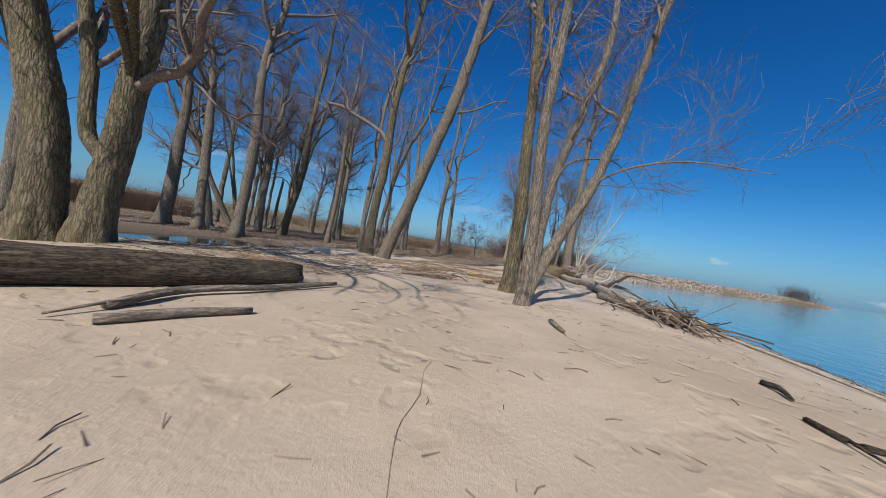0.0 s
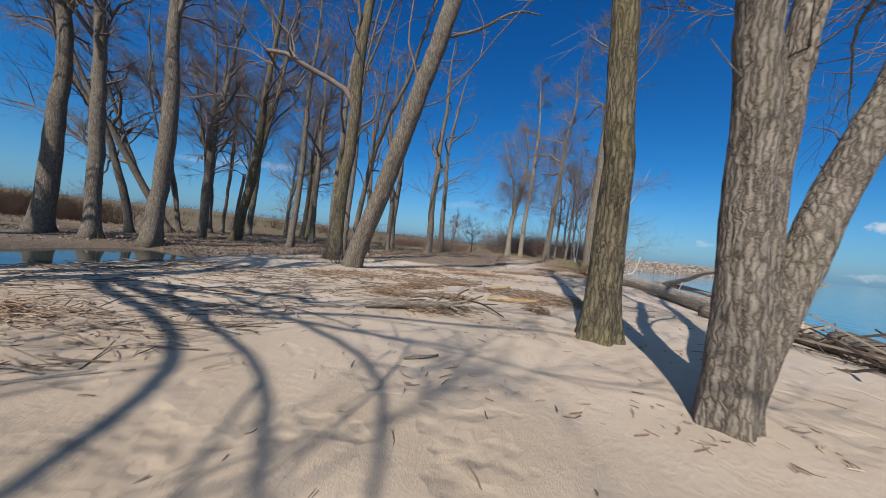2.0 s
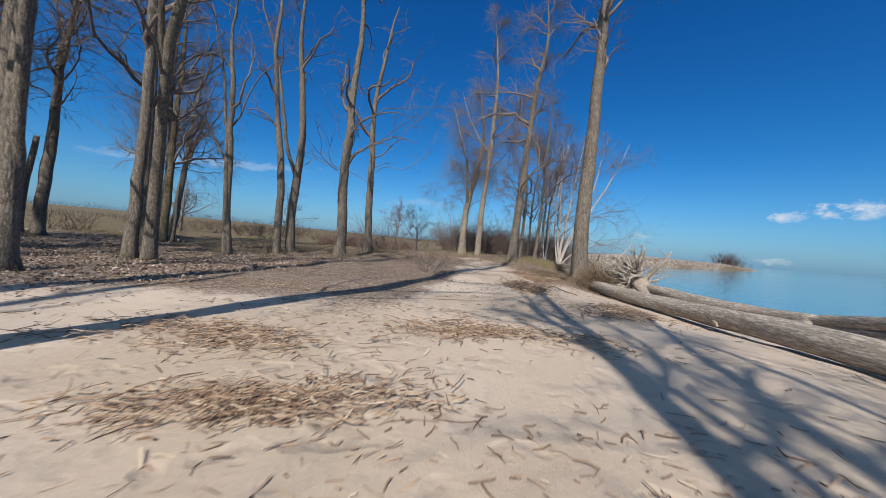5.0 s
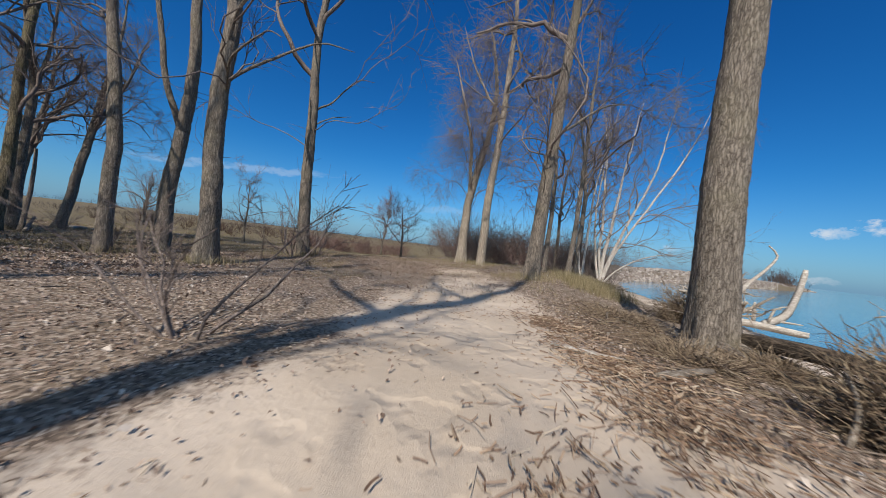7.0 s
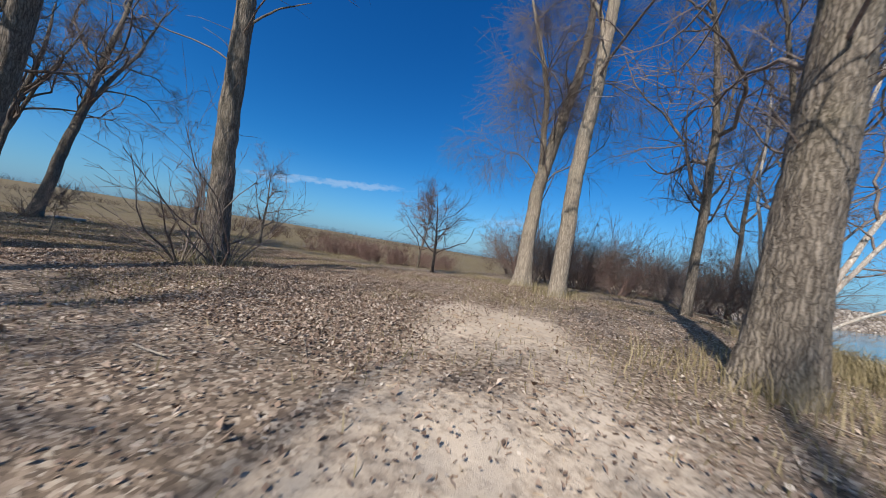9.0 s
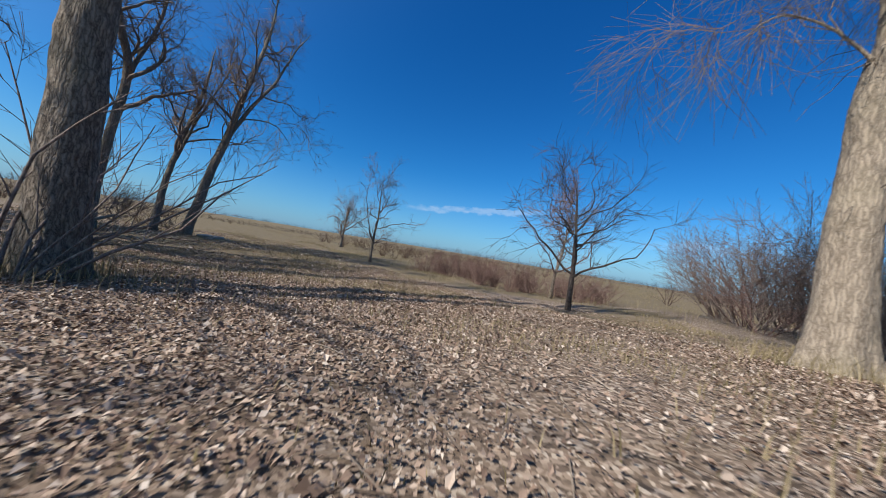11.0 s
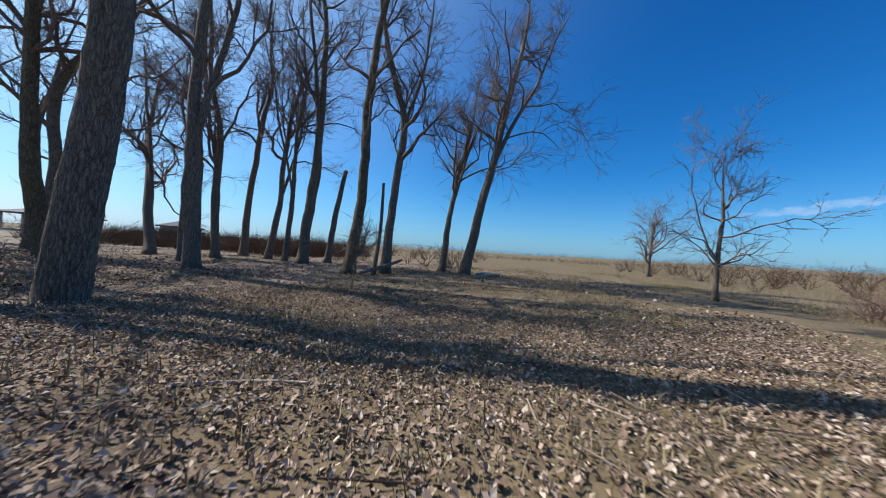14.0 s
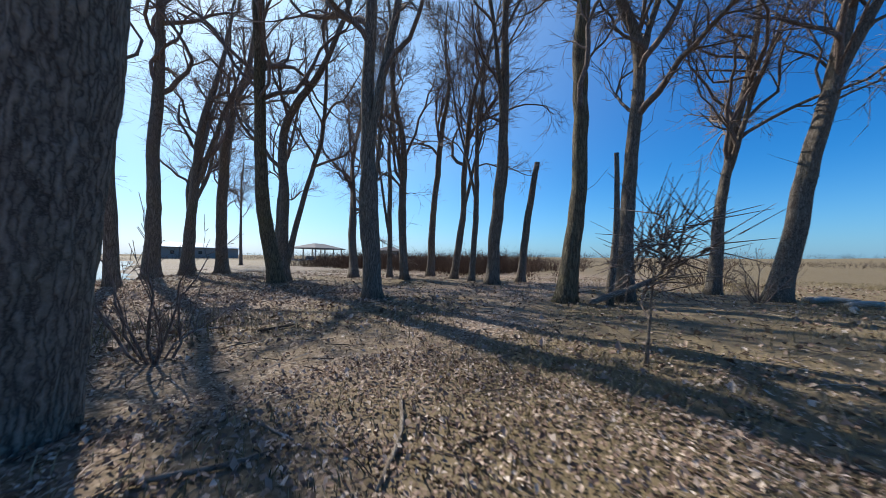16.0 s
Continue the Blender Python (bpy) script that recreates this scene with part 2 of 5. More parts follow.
    h = g.math("ADD", g.math("MULTIPLY", fine, 0.32), g.math("MULTIPLY", grain, 0.16))
    h = g.math("ADD", h, g.math("MULTIPLY", dents, g.math("MULTIPLY", g.ramp(big, ((0.42, 0.0), (0.56, 1.0))), 0.8)))
    h = g.math("ADD", h, g.math("MULTIPLY", flake.outputs[0], g.math("MULTIPLY", g.math("SUBTRACT", 1.0, fs), 0.5)))
    bump(g, bsdf, h, 0.7, 0.04)


GROUND = material("beach_and_woodland_ground", ground_look)


def water_look(deep, ripple, scale):
    def build(g, bsdf):
        co = g.node("ShaderNodeTexCoord").outputs["Object"]
        c = g.mix(g.noise(co, 0.05, 3.0), deep, tuple(1.25 * v for v in deep))
        g.tree.links.new(c, bsdf.inputs["Base Color"])
        bsdf.inputs["Roughness"].default_value, bsdf.inputs["IOR"].default_value = 0.07, 1.33
        bump(g, bsdf, g.noise(co, scale, 4.0, 0.6, (1.0, 0.55, 1.0)), ripple, 0.08)
    return build


BRUSH = bark("far_brush_bark", (0.03, 0.021, 0.016), (0.105, 0.072, 0.053), (0.08, 0.056, 0.04), 0.4, 0.1)
BRUSH_RED = bark("brown_red_brush_bark", (0.04, 0.024, 0.018), (0.125, 0.075, 0.053), (0.1, 0.06, 0.04), 0.4, 0.1)
HEAP = islands("dead_brush", ((0.0, (0.075, 0.05, 0.035)), (0.5, (0.2, 0.142, 0.095)), (1.0, (0.34, 0.265, 0.175))))
LAKE = material("lake_water", water_look((0.055, 0.15, 0.21), 0.35, 1.7))
POND = material("pond_water", water_look((0.03, 0.035, 0.03), 0.015, 1.0))


def plain(name, a, b, rough=0.8, scale=6.0):
    def build(g, bsdf):
        co = g.node("ShaderNodeTexCoord").outputs["Object"]
        colour(g, bsdf, g.mix(g.noise(co, scale, 5.0), a, b), rough)
        bump(g, bsdf, g.noise(co, scale * 5, 3.0), 0.2, 0.01)
    return material(name, build)


ROOF = plain("grey_shingles", (0.07, 0.07, 0.08), (0.13, 0.13, 0.14))
WALL = plain("weathered_siding", (0.22, 0.21, 0.2), (0.32, 0.3, 0.28))
ROOF_BLUE = plain("blue_metal_roof", (0.05, 0.16, 0.25), (0.08, 0.22, 0.33), 0.5)
CONCRETE = plain("pale_concrete", (0.45, 0.44, 0.42), (0.6, 0.58, 0.55))
PALE_STONE = plain("pale_stone", (0.55, 0.5, 0.44), (0.68, 0.63, 0.56))
GLASS = plain("dark_window", (0.02, 0.025, 0.03), (0.04, 0.045, 0.05), 0.15)

# ---- mesh helpers ----
rng = np.random.default_rng(7)


def mesh_from(name, verts, quads, mat, smooth=True, tris=None):
    """A mesh from arrays of corners, quads and triangles."""
    verts = np.asarray(verts, np.float32).reshape(-1, 3)
    quads = np.zeros((0, 4), np.int32) if quads is None else np.asarray(quads, np.int32).reshape(-1, 4)
    tris = np.zeros((0, 3), np.int32) if tris is None else np.asarray(tris, np.int32).reshape(-1, 3)
    me = bpy.data.meshes.new(name)
    me.vertices.add(len(verts))
    me.vertices.foreach_set("co", verts.ravel())
    me.loops.add(4 * len(quads) + 3 * len(tris))
    me.loops.foreach_set("vertex_index", np.concatenate((quads.ravel(), tris.ravel())))
    me.polygons.add(len(quads) + len(tris))
    me.polygons.foreach_set("loop_start", np.concatenate((np.arange(len(quads)) * 4, 4 * len(quads) + np.arange(len(tris)) * 3)).astype(np.int32))
    me.polygons.foreach_set("use_smooth", np.full(len(quads) + len(tris), smooth))
    me.update(calc_edges=True)
    me.materials.append(mat)
    return me


def part(name, me, parent, label=""):
    ob = new(name, me)
    ob.parent = parent
    return tagged(ob, label)


def thing(name, at, label, category, group="", kind=""):
    ob = new(name)
    ob.location = at
    ob.empty_display_size = 0.2
    return tagged(ob, label, category, group, kind)


def unit(v):
    return v / np.maximum(np.linalg.norm(v, axis=-1, keepdims=True), 1e-9)


def tubes(lines, radii, sides, cap=True, shape=None):
    """Tubes round N lines of S points: corners, quads and end triangles. shape: factor per point and side."""
    lines, radii = np.asarray(lines, float), np.asarray(radii, float)
    n, s, _ = lines.shape
    tan = unit(np.gradient(lines, axis=1))
    ref = np.where(np.abs(tan[:, :1, 2:3]) > 0.8, np.array([1.0, 0, 0]), np.array([0, 0, 1.0])) * np.ones((n, s, 1))
    u = unit(np.cross(tan, ref))
    v = np.cross(tan, u)
    a = np.linspace(0, 2 * np.pi, sides, endpoint=False)
    ring = u[:, :, None, :] * np.cos(a)[:, None] + v[:, :, None, :] * np.sin(a)[:, None]
    r = radii[:, :, None, None] * (1.0 if shape is None else shape[..., None])
    verts = (lines[:, :, None, :] + ring * r).reshape(-1, 3)
    i = np.arange(n * s * sides).reshape(n, s, sides)
    j = np.roll(i, -1, axis=2)
    quads = np.stack((i[:, :-1], j[:, :-1], j[:, 1:], i[:, 1:]), axis=-1).reshape(-1, 4)
    tris = None
    if cap:
        ends = np.concatenate((lines[:, 0], lines[:, -1]))
        base = len(verts)
        verts = np.concatenate((verts, ends))
        c0, c1 = base + np.arange(n), base + n + np.arange(n)
        t0 = np.stack((np.broadcast_to(c0[:, None], (n, sides)), j[:, 0], i[:, 0]), -1).reshape(-1, 3)
        t1 = np.stack((np.broadcast_to(c1[:, None], (n, sides)), i[:, -1], j[:, -1]), -1).reshape(-1, 3)
        tris = np.concatenate((t0, t1))
    return verts, quads, tris


def gather(pieces):
    """Several (corners, quads, triangles) as one."""
    vs, qs, ts, k = [], [], [], 0
    for v, q, t in pieces:
        vs.append(v)
        qs.append(q + k)
        if t is not None and len(t):
            ts.append(t + k)
        k += len(v)
    return np.concatenate(vs), np.concatenate(qs), np.concatenate(ts) if ts else None


def grow(start, way, length, radius, segments, wiggle, lift, r):
    """Lines that set out from start and bend as they grow; lift: how much they turn upwards (or droop)."""
    p, d = start.copy(), unit(way)
    pts = [p.copy()]
    step = (length / segments)[:, None]
    for k in range(segments):
        d = unit(d + r.normal(0, wiggle, d.shape) + np.array([0, 0, 1.0]) * lift)
        p = p + d * step
        pts.append(p.copy())
    lines = np.stack(pts, axis=1)
    taper = np.linspace(1.0, 0.28, segments + 1)
    return lines, np.maximum(radius[:, None] * taper, 0.0022)


def children(lines, radii, count, lo, hi, spread, r):
    """Where new shoots leave a set of lines: start, way, parent's radius there and place along it."""
    n, s, _ = lines.shape
    who = np.repeat(np.arange(n), count)
    f = r.uniform(lo, hi, len(who)) * (s - 1)
    k = np.minimum(f.astype(int), s - 2)
    w = (f - k)[:, None]
    start = lines[who, k] * (1 - w) + lines[who, k + 1] * w
    tan = unit(lines[who, k + 1] - lines[who, k])
    side = unit(np.cross(tan, unit(r.normal(0, 1, tan.shape))))
    ang = r.uniform(spread[0], spread[1], len(who))[:, None]
    rad = radii[who, k] * (1 - w[:, 0]) + radii[who, k + 1] * w[:, 0]
    return start, tan * np.cos(ang) + side * np.sin(ang), rad, f / (s - 1), who


def smooth_line(points, step):
    """A curve through points, at even steps."""
    p = np.asarray(points, float)
    q = np.vstack((2 * p[0] - p[1], p, 2 * p[-1] - p[-2]))
    out = []
    for i in range(1, len(q) - 2):
        m = max(2, int(np.linalg.norm(q[i + 1] - q[i]) / step))
        t = np.linspace(0, 1, m, endpoint=False)[:, None]
        a, b, c, d = q[i - 1], q[i], q[i + 1], q[i + 2]
        out.append(0.5 * (2 * b + (c - a) * t + (2 * a - 5 * b + 4 * c - d) * t ** 2 + (3 * b - a - 3 * c + d) * t ** 3))
    out.append(p[-1:])
    return np.concatenate(out)


def wave(x, y, seed=0):
    """A soft irregular field between about -1 and 1."""
    r = np.random.default_rng(100 + seed)
    z = 0.0
    for k in range(6):
        a, f, ph = r.uniform(0, 6.28), r.uniform(0.6, 1.5), r.uniform(0, 6.28)
        z = z + np.sin((np.cos(a) * x + np.sin(a) * y) * f + ph)
    return z / 3.2


def smooth(a, b, v):
    t = np.clip((np.asarray(v, float) - a) / (b - a), 0, 1)
    return t * t * (3 - 2 * t)


# ---- the lie of the land ----
WATER_Z, POND_Z = -0.42, -0.38


def shore_x(y):
    return np.interp(y, (-400, 0, 12, 25, 40, 46, 56, 64, 176, 260, 600), (14, 9.6, 8.4, 7.7, 7.9, 8.1, 10.5, 14.5, 118, 110, 90))


def height(x, y):
    x, y = np.asarray(x, float), np.asarray(y, float)
    d = x - shore_x(y) + 7.9
    z = np.interp(d, (-400, -60, -30, -20, -12, -6, -2, 1, 2.5, 4, 5, 6.5, 7.9, 10, 14, 40), (0.8, 0.2, -0.2, -0.17, -0.22, 0.0, 0.1, 0.15, 0.18, 0.09, 0.0, -0.2, -0.42, -0.85, -1.6, -4))
    z = z + 0.16 * smooth(31, 36, y) * smooth(-9, -4, x) * (1 - smooth(2.5, 5.5, x)) - 0.12 * smooth(20, 25, y) * smooth(2.2, 3.4, x) * (1 - smooth(33, 36, y)) * (1 - smooth(5, 7, x))
    land = 1 - smooth(6.5, 8.5, d)
    z = z + land * (0.05 * wave(x * 0.8, y * 0.8, 1) + 0.022 * wave(x * 2.6, y * 2.6, 2) + 0.007 * wave(x * 8, y * 8, 3))
    z = z + 0.12 * np.exp(-((x + 5.0) / 1.7) ** 2 - ((y - 8.5) / 3.5) ** 2)
    pond = np.exp(-((x + 10.1 + 0.35 * np.sin(y * 0.8)) / (2.05 + 0.09 * np.maximum(0, 8 - y))) ** 4) * (1 - smooth(15.5, 18.5, y))
    z = z - 0.55 * pond
    bank = smooth(58, 90, y) * smooth(0.2, 6.5, -(d - 7.9) * 0.74) * (1 - 0.6 * smooth(14, 40, -(d - 7.9) * 0.74))
    z = z + 1.35 * bank * (1 + 0.06 * wave(x * 0.3, y * 0.3, 5))
    z = z + 2.5 * smooth(110, 240, -x) + 1.0 * smooth(90, 220, y - 0.6 * np.maximum(x, 0))
    return z


def sand_mask(x, y):
    d = x - shore_x(y) + 7.9
    a = (1 - smooth(19.5, 24, y + 0.35 * np.maximum(0, -x - 2))) * smooth(-9.5, -7, x)
    lane = np.interp(y, (20, 26, 31, 36, 40), (0.8, 0.75, 0.3, -0.9, -1.8))
    b = (1.05 - 0.22 * smooth(24, 29, y) - 0.2 * smooth(29, 34, y)) * np.exp(-((x - lane) / (1.7 - 0.04 * np.clip(y - 22, 0, 20))) ** 4) * (1 - smooth(35, 38.5, y))
    c = smooth(4.6, 5.4, d) * (1 - smooth(56, 62, y))
    e = smooth(1.2, 1.7, x) * (1 - smooth(25.3, 27.2, y + 0.4 * (x - 2.5))) * smooth(18, 20, y)
    return np.clip(np.maximum(np.maximum(a, b), np.maximum(c, e)) + 0.16 * wave(x * 1.3, y * 1.3, 8) + 0.12 * smooth(22, 27, y) * wave(x * 3.1, y * 3.1, 18), 0, 1)


def axis(lo, hi, step, far, growth=1.17):
    core = list(np.arange(lo, hi + step / 2, step))
    right, s, v = [], step, core[-1]
    while v < far:
        s *= growth
        v += s
        right.append(v)
    left, s, v = [], step, core[0]
    while v > -far:
        s *= growth
        v -= s
        left.append(v)
    return np.array(left[::-1] + core + right)


# mats of reed straw left by the waves: pieces, centre, half sizes, turn
WRACK = [(4200, 0.75, 15.55, 0.85, 0.62, 0.1), (2300, -1.15, 15.95, 0.75, 0.34, 0.5), (1300, -1.3, 14.95, 0.5, 0.24, 0.9), (800, -0.5, 14.4, 0.34, 0.2, 0.2), (700, -1.35, 14.15, 0.4, 0.22, 0.1), (1200, -0.5, 13.6, 0.6, 0.26, 0.35),
         (900, -2.2, 17.4, 0.9, 0.4, 0.1), (800, -0.8, 18.8, 1.0, 0.3, 0.3), (1000, -3.0, 15.5, 1.1, 0.5, 0.1), (900, -3.3, 11.0, 1.0, 0.5, 0.2), (700, 0.3, 20.4, 1.4, 0.4, 0.0), (900, -2.0, 19.6, 1.6, 0.5, 0.1),
         (3800, 1.2, 24.9, 0.42, 1.2, 0.12), (1700, 1.9, 26.9, 0.6, 1.3, 0.2), (700, 2.4, 22.3, 1.0, 0.6, 0.4), (1500, 1.6, 29.0, 0.55, 1.3, 0.1), (350, 0.75, 14.35, 0.14, 0.2, 0.2)]


def mats(x, y):
    """How thick the straw lies, 0 to 1."""
    z = np.zeros_like(np.asarray(x, float))
    for n, cx, cy, sx, sy, turn in WRACK:
        c, s = math.cos(turn), math.sin(turn)
        u, v = (x - cx) * c + (y - cy) * s, (y - cy) * c - (x - cx) * s
        z = np.maximum(z, np.exp(-((u / sx) ** 2 + (v / sy) ** 2)) * min(1.0, n / (1700 * sx * sy + 500)))
    return z


gx, gy = axis(-17, 9.5, 0.16, 4200), axis(5, 47, 0.18, 4200)
X, Y = np.meshgrid(gx, gy)
Z = height(X, Y)
n_x, n_y = len(gx), len(gy)
idx = np.arange(n_x * n_y).reshape(n_y, n_x)
ground_mesh = mesh_from("ground", np.stack((X, Y, Z), -1), np.stack((idx[:-1, :-1], idx[:-1, 1:], idx[1:, 1:], idx[1:, :-1]), -1), GROUND)
far_field = np.clip(smooth(24, 40, -X) + smooth(46, 56, Y) * smooth(-2, -6, X) + smooth(70, 90, Y) + smooth(10, -10, Y) * smooth(-12, -20, X), 0, 1)
turf = np.clip(0.65 * smooth(-6.5, -9, X) * smooth(32, 35, Y) * (1 - smooth(41, 44, Y)) + 0.45 * smooth(-8, -13, X) + 0.9 * np.exp(-((X - 3.3) / 0.8) ** 2) * smooth(33, 35, Y) + 0.4 * smooth(38, 42, Y) * smooth(-1, -4, X) + 0.35 * wave(X, Y, 9), 0, 1)
wet = np.clip(0.5 * smooth(-11, -13.5, X) * (1 - smooth(17, 23, Y)) * smooth(-42, -30, X) + np.exp(-((X - shore_x(Y)) / 0.5) ** 2) * 0.6 + np.exp(-((X + 10.1) / 2.4) ** 4) * (1 - smooth(16.5, 20, Y)), 0, 1)
for name, field in (("sand", sand_mask(X, Y)), ("field", far_field), ("grass", turf), ("wet", wet), ("wrack", 0.8 * mats(X, Y))):
    layer = ground_mesh.attributes.new(name, "FLOAT", "POINT")
    layer.data.foreach_set("value", field.astype(np.float32).ravel())
tagged(new("ground", ground_mesh), "pale beach sand running into leaf litter and dry fields", "ground", kind="structure")


def sheet(name, x0, x1, y0, y1, z, mat, label):
    me = mesh_from(name, [(x0, y0, z), (x1, y0, z), (x1, y1, z), (x0, y1, z)], [(0, 1, 2, 3)], mat, False)
    return tagged(new(name, me), label, "water", kind="structure")


sheet("lake_water", 5.5, 4200, -4200, 4200, WATER_Z, LAKE, "calm blue lake water along the sandy shore")
sheet("pond_water", -26, -6.5, -42, 19.5, POND_Z, POND, "still dark flood water between the trees")


def z_at(x, y):
    return float(height(x, y))

# ---- trees ----
def crown_of(stems, tops, r, limbs, density, droop, first, spread=1.0, flat=1.0, thin=1.0, fine=True):
    """Limbs, branches and twigs on a set of stems (line, radii), as one mesh's pieces."""
    pieces = []
    for (line, radii), (top, side) in zip(stems, tops):
        n = len(line)
        lines, rad = line[None], radii[None]
        zs = line[:, 2]
        lo = 0.45 if side else np.clip(np.argmax(zs > first) / n, 0.12, 0.9)
        s, d, pr, f, _ = children(lines, rad, limbs if not side else limbs // 2, lo, 0.985, (0.55, 1.05), r)
        d[:, 2] = (np.abs(d[:, 2]) * 0.8 + 0.12) * flat
        left = np.maximum(top - s[:, 2], 0.6)
        length = (0.36 * left + 0.9) * r.uniform(0.5, 1.45, len(s)) * spread
        l1, r1 = grow(s, d, length, np.minimum(pr * r.uniform(0.4, 0.72, len(s)), (0.032 + 0.018 * length) * thin), 9, 0.27, 0.08 - 0.11 * droop, r)
        c2 = max(3, int(7 * density))
        s, d, pr, f, who = children(l1, r1, c2, 0.2, 1.0, (0.4, 0.95), r)
        l2, r2 = grow(s, d, length[who] * r.uniform(0.22, 0.5, len(s)), np.maximum(pr * 0.62, 0.012 * min(1.0, thin + 0.15)), 5, 0.24, 0.05 - 0.10 * droop, r)
        c3 = max(3, int(6 * density))
        len2 = np.linalg.norm(l2[:, -1] - l2[:, 0], axis=1)
        s, d, pr, f, who = children(l2, r2, c3, 0.15, 1.0, (0.35, 0.9), r)
        l3, r3 = grow(s, d, np.maximum(len2[who] * r.uniform(0.35, 0.75, len(s)), 0.25), np.maximum(pr * 0.55, 0.0075 * min(1.0, thin + 0.15)), 2, 0.22, 0.04 - 0.30 * droop, r)
        # twigs on the outer stem itself
        s, d, pr, f, _ = children(lines, rad, int(10 * density), lo * 0.6, 1.0, (0.7, 1.3), r)
        l4, r4 = grow(s, d, r.uniform(0.3, 1.1, len(s)), np.minimum(pr * 0.3, 0.009), 4, 0.22, 0.06 - 0.3 * droop, r)
        pieces += [tubes(l1, r1, 6, False), tubes(l2, r2, 3, False), tubes(l3, r3, 3, False), tubes(l4, r4, 3, False)]
        if fine:
            s, d, pr, f, who = children(l3, r3, 2, 0.2, 1.0, (0.3, 0.8), r)
            l5, r5 = grow(s, d, r.uniform(0.18, 0.5, len(s)) * (1 + droop), np.full(len(s), 0.0068 * min(1.0, thin + 0.15)), 1, 0.15, -0.25 * droop, r)
            pieces.append(tubes(l5, r5, 3, False))
    return gather(pieces)


def trunk_mesh(stems, mat, r, sides, near, flare=0.55):
    pieces = []
    for k, (line, radii) in enumerate(stems):
        s = len(line)
        a = np.linspace(0, 2 * np.pi, sides, endpoint=False)
        z = line[:, 2:3] - line[0, 2]
        foot = np.exp(-np.maximum(z, 0) / (1.1 * radii[0] + 0.14)) if k == 0 else np.zeros_like(z)
        ph = r.uniform(0, 6.28)
        shape = 1 + flare * foot * (0.75 + 0.45 * np.cos(5 * a + ph) + 0.2 * np.cos(3 * a - ph))
        if near:
            u = a * radii[0] * 1.0
            ridge = np.sin(u * 70 + 1.6 * np.sin(z * 9 + ph) + 1.2 * np.sin(z * 23 + 3 * a)) * np.sin(z * 6.5 + 9 * a + ph)
            shape = shape + 0.05 * ridge + 0.035 * np.sin(3 * a + z * 0.7 + ph)
        else:
            shape = shape + 0.05 * np.sin(2 * a + z * 0.9 + ph)
        pieces.append(tubes(line[None], radii[None], sides, True, shape[None]))
    v, q, t = gather(pieces)
    return mesh_from("trunk", v, q, mat, True, t)


def extend(spine, top, r, sway=0.05):
    """A stem's line from the given points on to its top, turning slowly upright."""
    pts = [np.zeros(3)] + [np.array(p, float) for p in spine]
    pts[0][2] = -0.18
    d = pts[-1] - pts[-2]
    d = d / max(d[2], 0.3)
    while pts[-1][2] < top - 1.2:
        d = np.array([d[0] * 0.8 + r.normal(0, sway * 2), d[1] * 0.8 + r.normal(0, sway * 2), 1.0])
        pts.append(pts[-1] + d * min(2.4, top - pts[-1][2]))
    return pts


def tree(name, label, base, dia, stems, top, seed, mat=None, near=False, limbs=11, density=1.0, droop=0.0, first=None, twig=None, spread=1.0, flare=0.75, flat=1.0, thin=1.0, snag=False, taper=0.72, group="trees of the grove"):
    """A bare tree. stems: for each stem its diameter and the points that it passes, from the foot."""
    r = np.random.default_rng(seed)
    x, y = base
    root = thing(name, (x, y, z_at(x, y)), label, "tree", group)
    made, tops = [], []
    for k, (d, spine, *side) in enumerate(stems):
        h = top * (1.0 if k == 0 else r.uniform(0.8, 0.97))
        line = smooth_line(extend(spine, h, r) if not (snag or side) else [np.array((0, 0, -0.18))] + [np.array(p, float) for p in spine], 0.11 if near else 0.4)
        f = np.linspace(0, 1, len(line))
        rad = d / 2 * ((1 - f) ** taper * 0.93 + 0.07) if not snag else d / 2 * (1 - 0.4 * f)
        wob = np.cumsum(r.normal(0, 0.006 if near else 0.018, line.shape), axis=0) * np.array([1, 1, 0])
        made.append((line + wob * smooth(0.3, 2.0, line[:, 2])[:, None], rad))
        tops.append((h, bool(side)))
    part("trunk", trunk_mesh(made, mat or BARK, r, 56 if near else 14, near, flare), root)
    if not snag:
        c = crown_of(made, tops, r, limbs, density, droop, first if first is not None else top * 0.33, spread, flat, thin)
        part("crown", mesh_from("crown", c[0], c[1], twig or TWIG, True, c[2]), root, "bare limbs and fine leafless twigs")
    return root


GREY = "grey furrowed cottonwood, leafless, rooted in "
tree("cottonwood_tree", GREY + "pale beach sand with leaning stems", (1.77, 11.9), 0.25,
     [(0.25, [(0, 0.03, 0.94), (-0.04, 0.04, 1.93), (-0.15, 0.03, 3.15), (-0.1, 0.05, 5.4)]),
      (0.18, [(0.1, 0.05, 0.41), (0.12, 0.09, 1.55), (0.2, 0.14, 2.54), (0.45, 0.2, 3.6), (0.8, 0.3, 5.6)]),
      (0.22, [(0.13, 0.06, 0.45), (0.50, 0.20, 1.40), (0.91, 0.35, 2.40), (1.2, 0.48, 3.5), (1.7, 0.66, 5.93)]), (0.075, [(0.13, 0.06, 0.45), (0.50, 0.20, 1.40), (0.85, 0.3, 2.3), (1.5, 0.3, 2.75), (2.4, 0.2, 2.9), (3.5, 0.1, 2.75)], 1), (0.06, [(0.12, 0.09, 1.55), (0.3, 0.1, 2.6), (0.9, 0.7, 3.0), (1.5, 1.8, 3.2), (2.3, 2.9, 2.8)], 1)], 11.5, 11, near=True, limbs=8, first=2.3, density=0.9, spread=0.75, thin=0.45, flare=0.65)
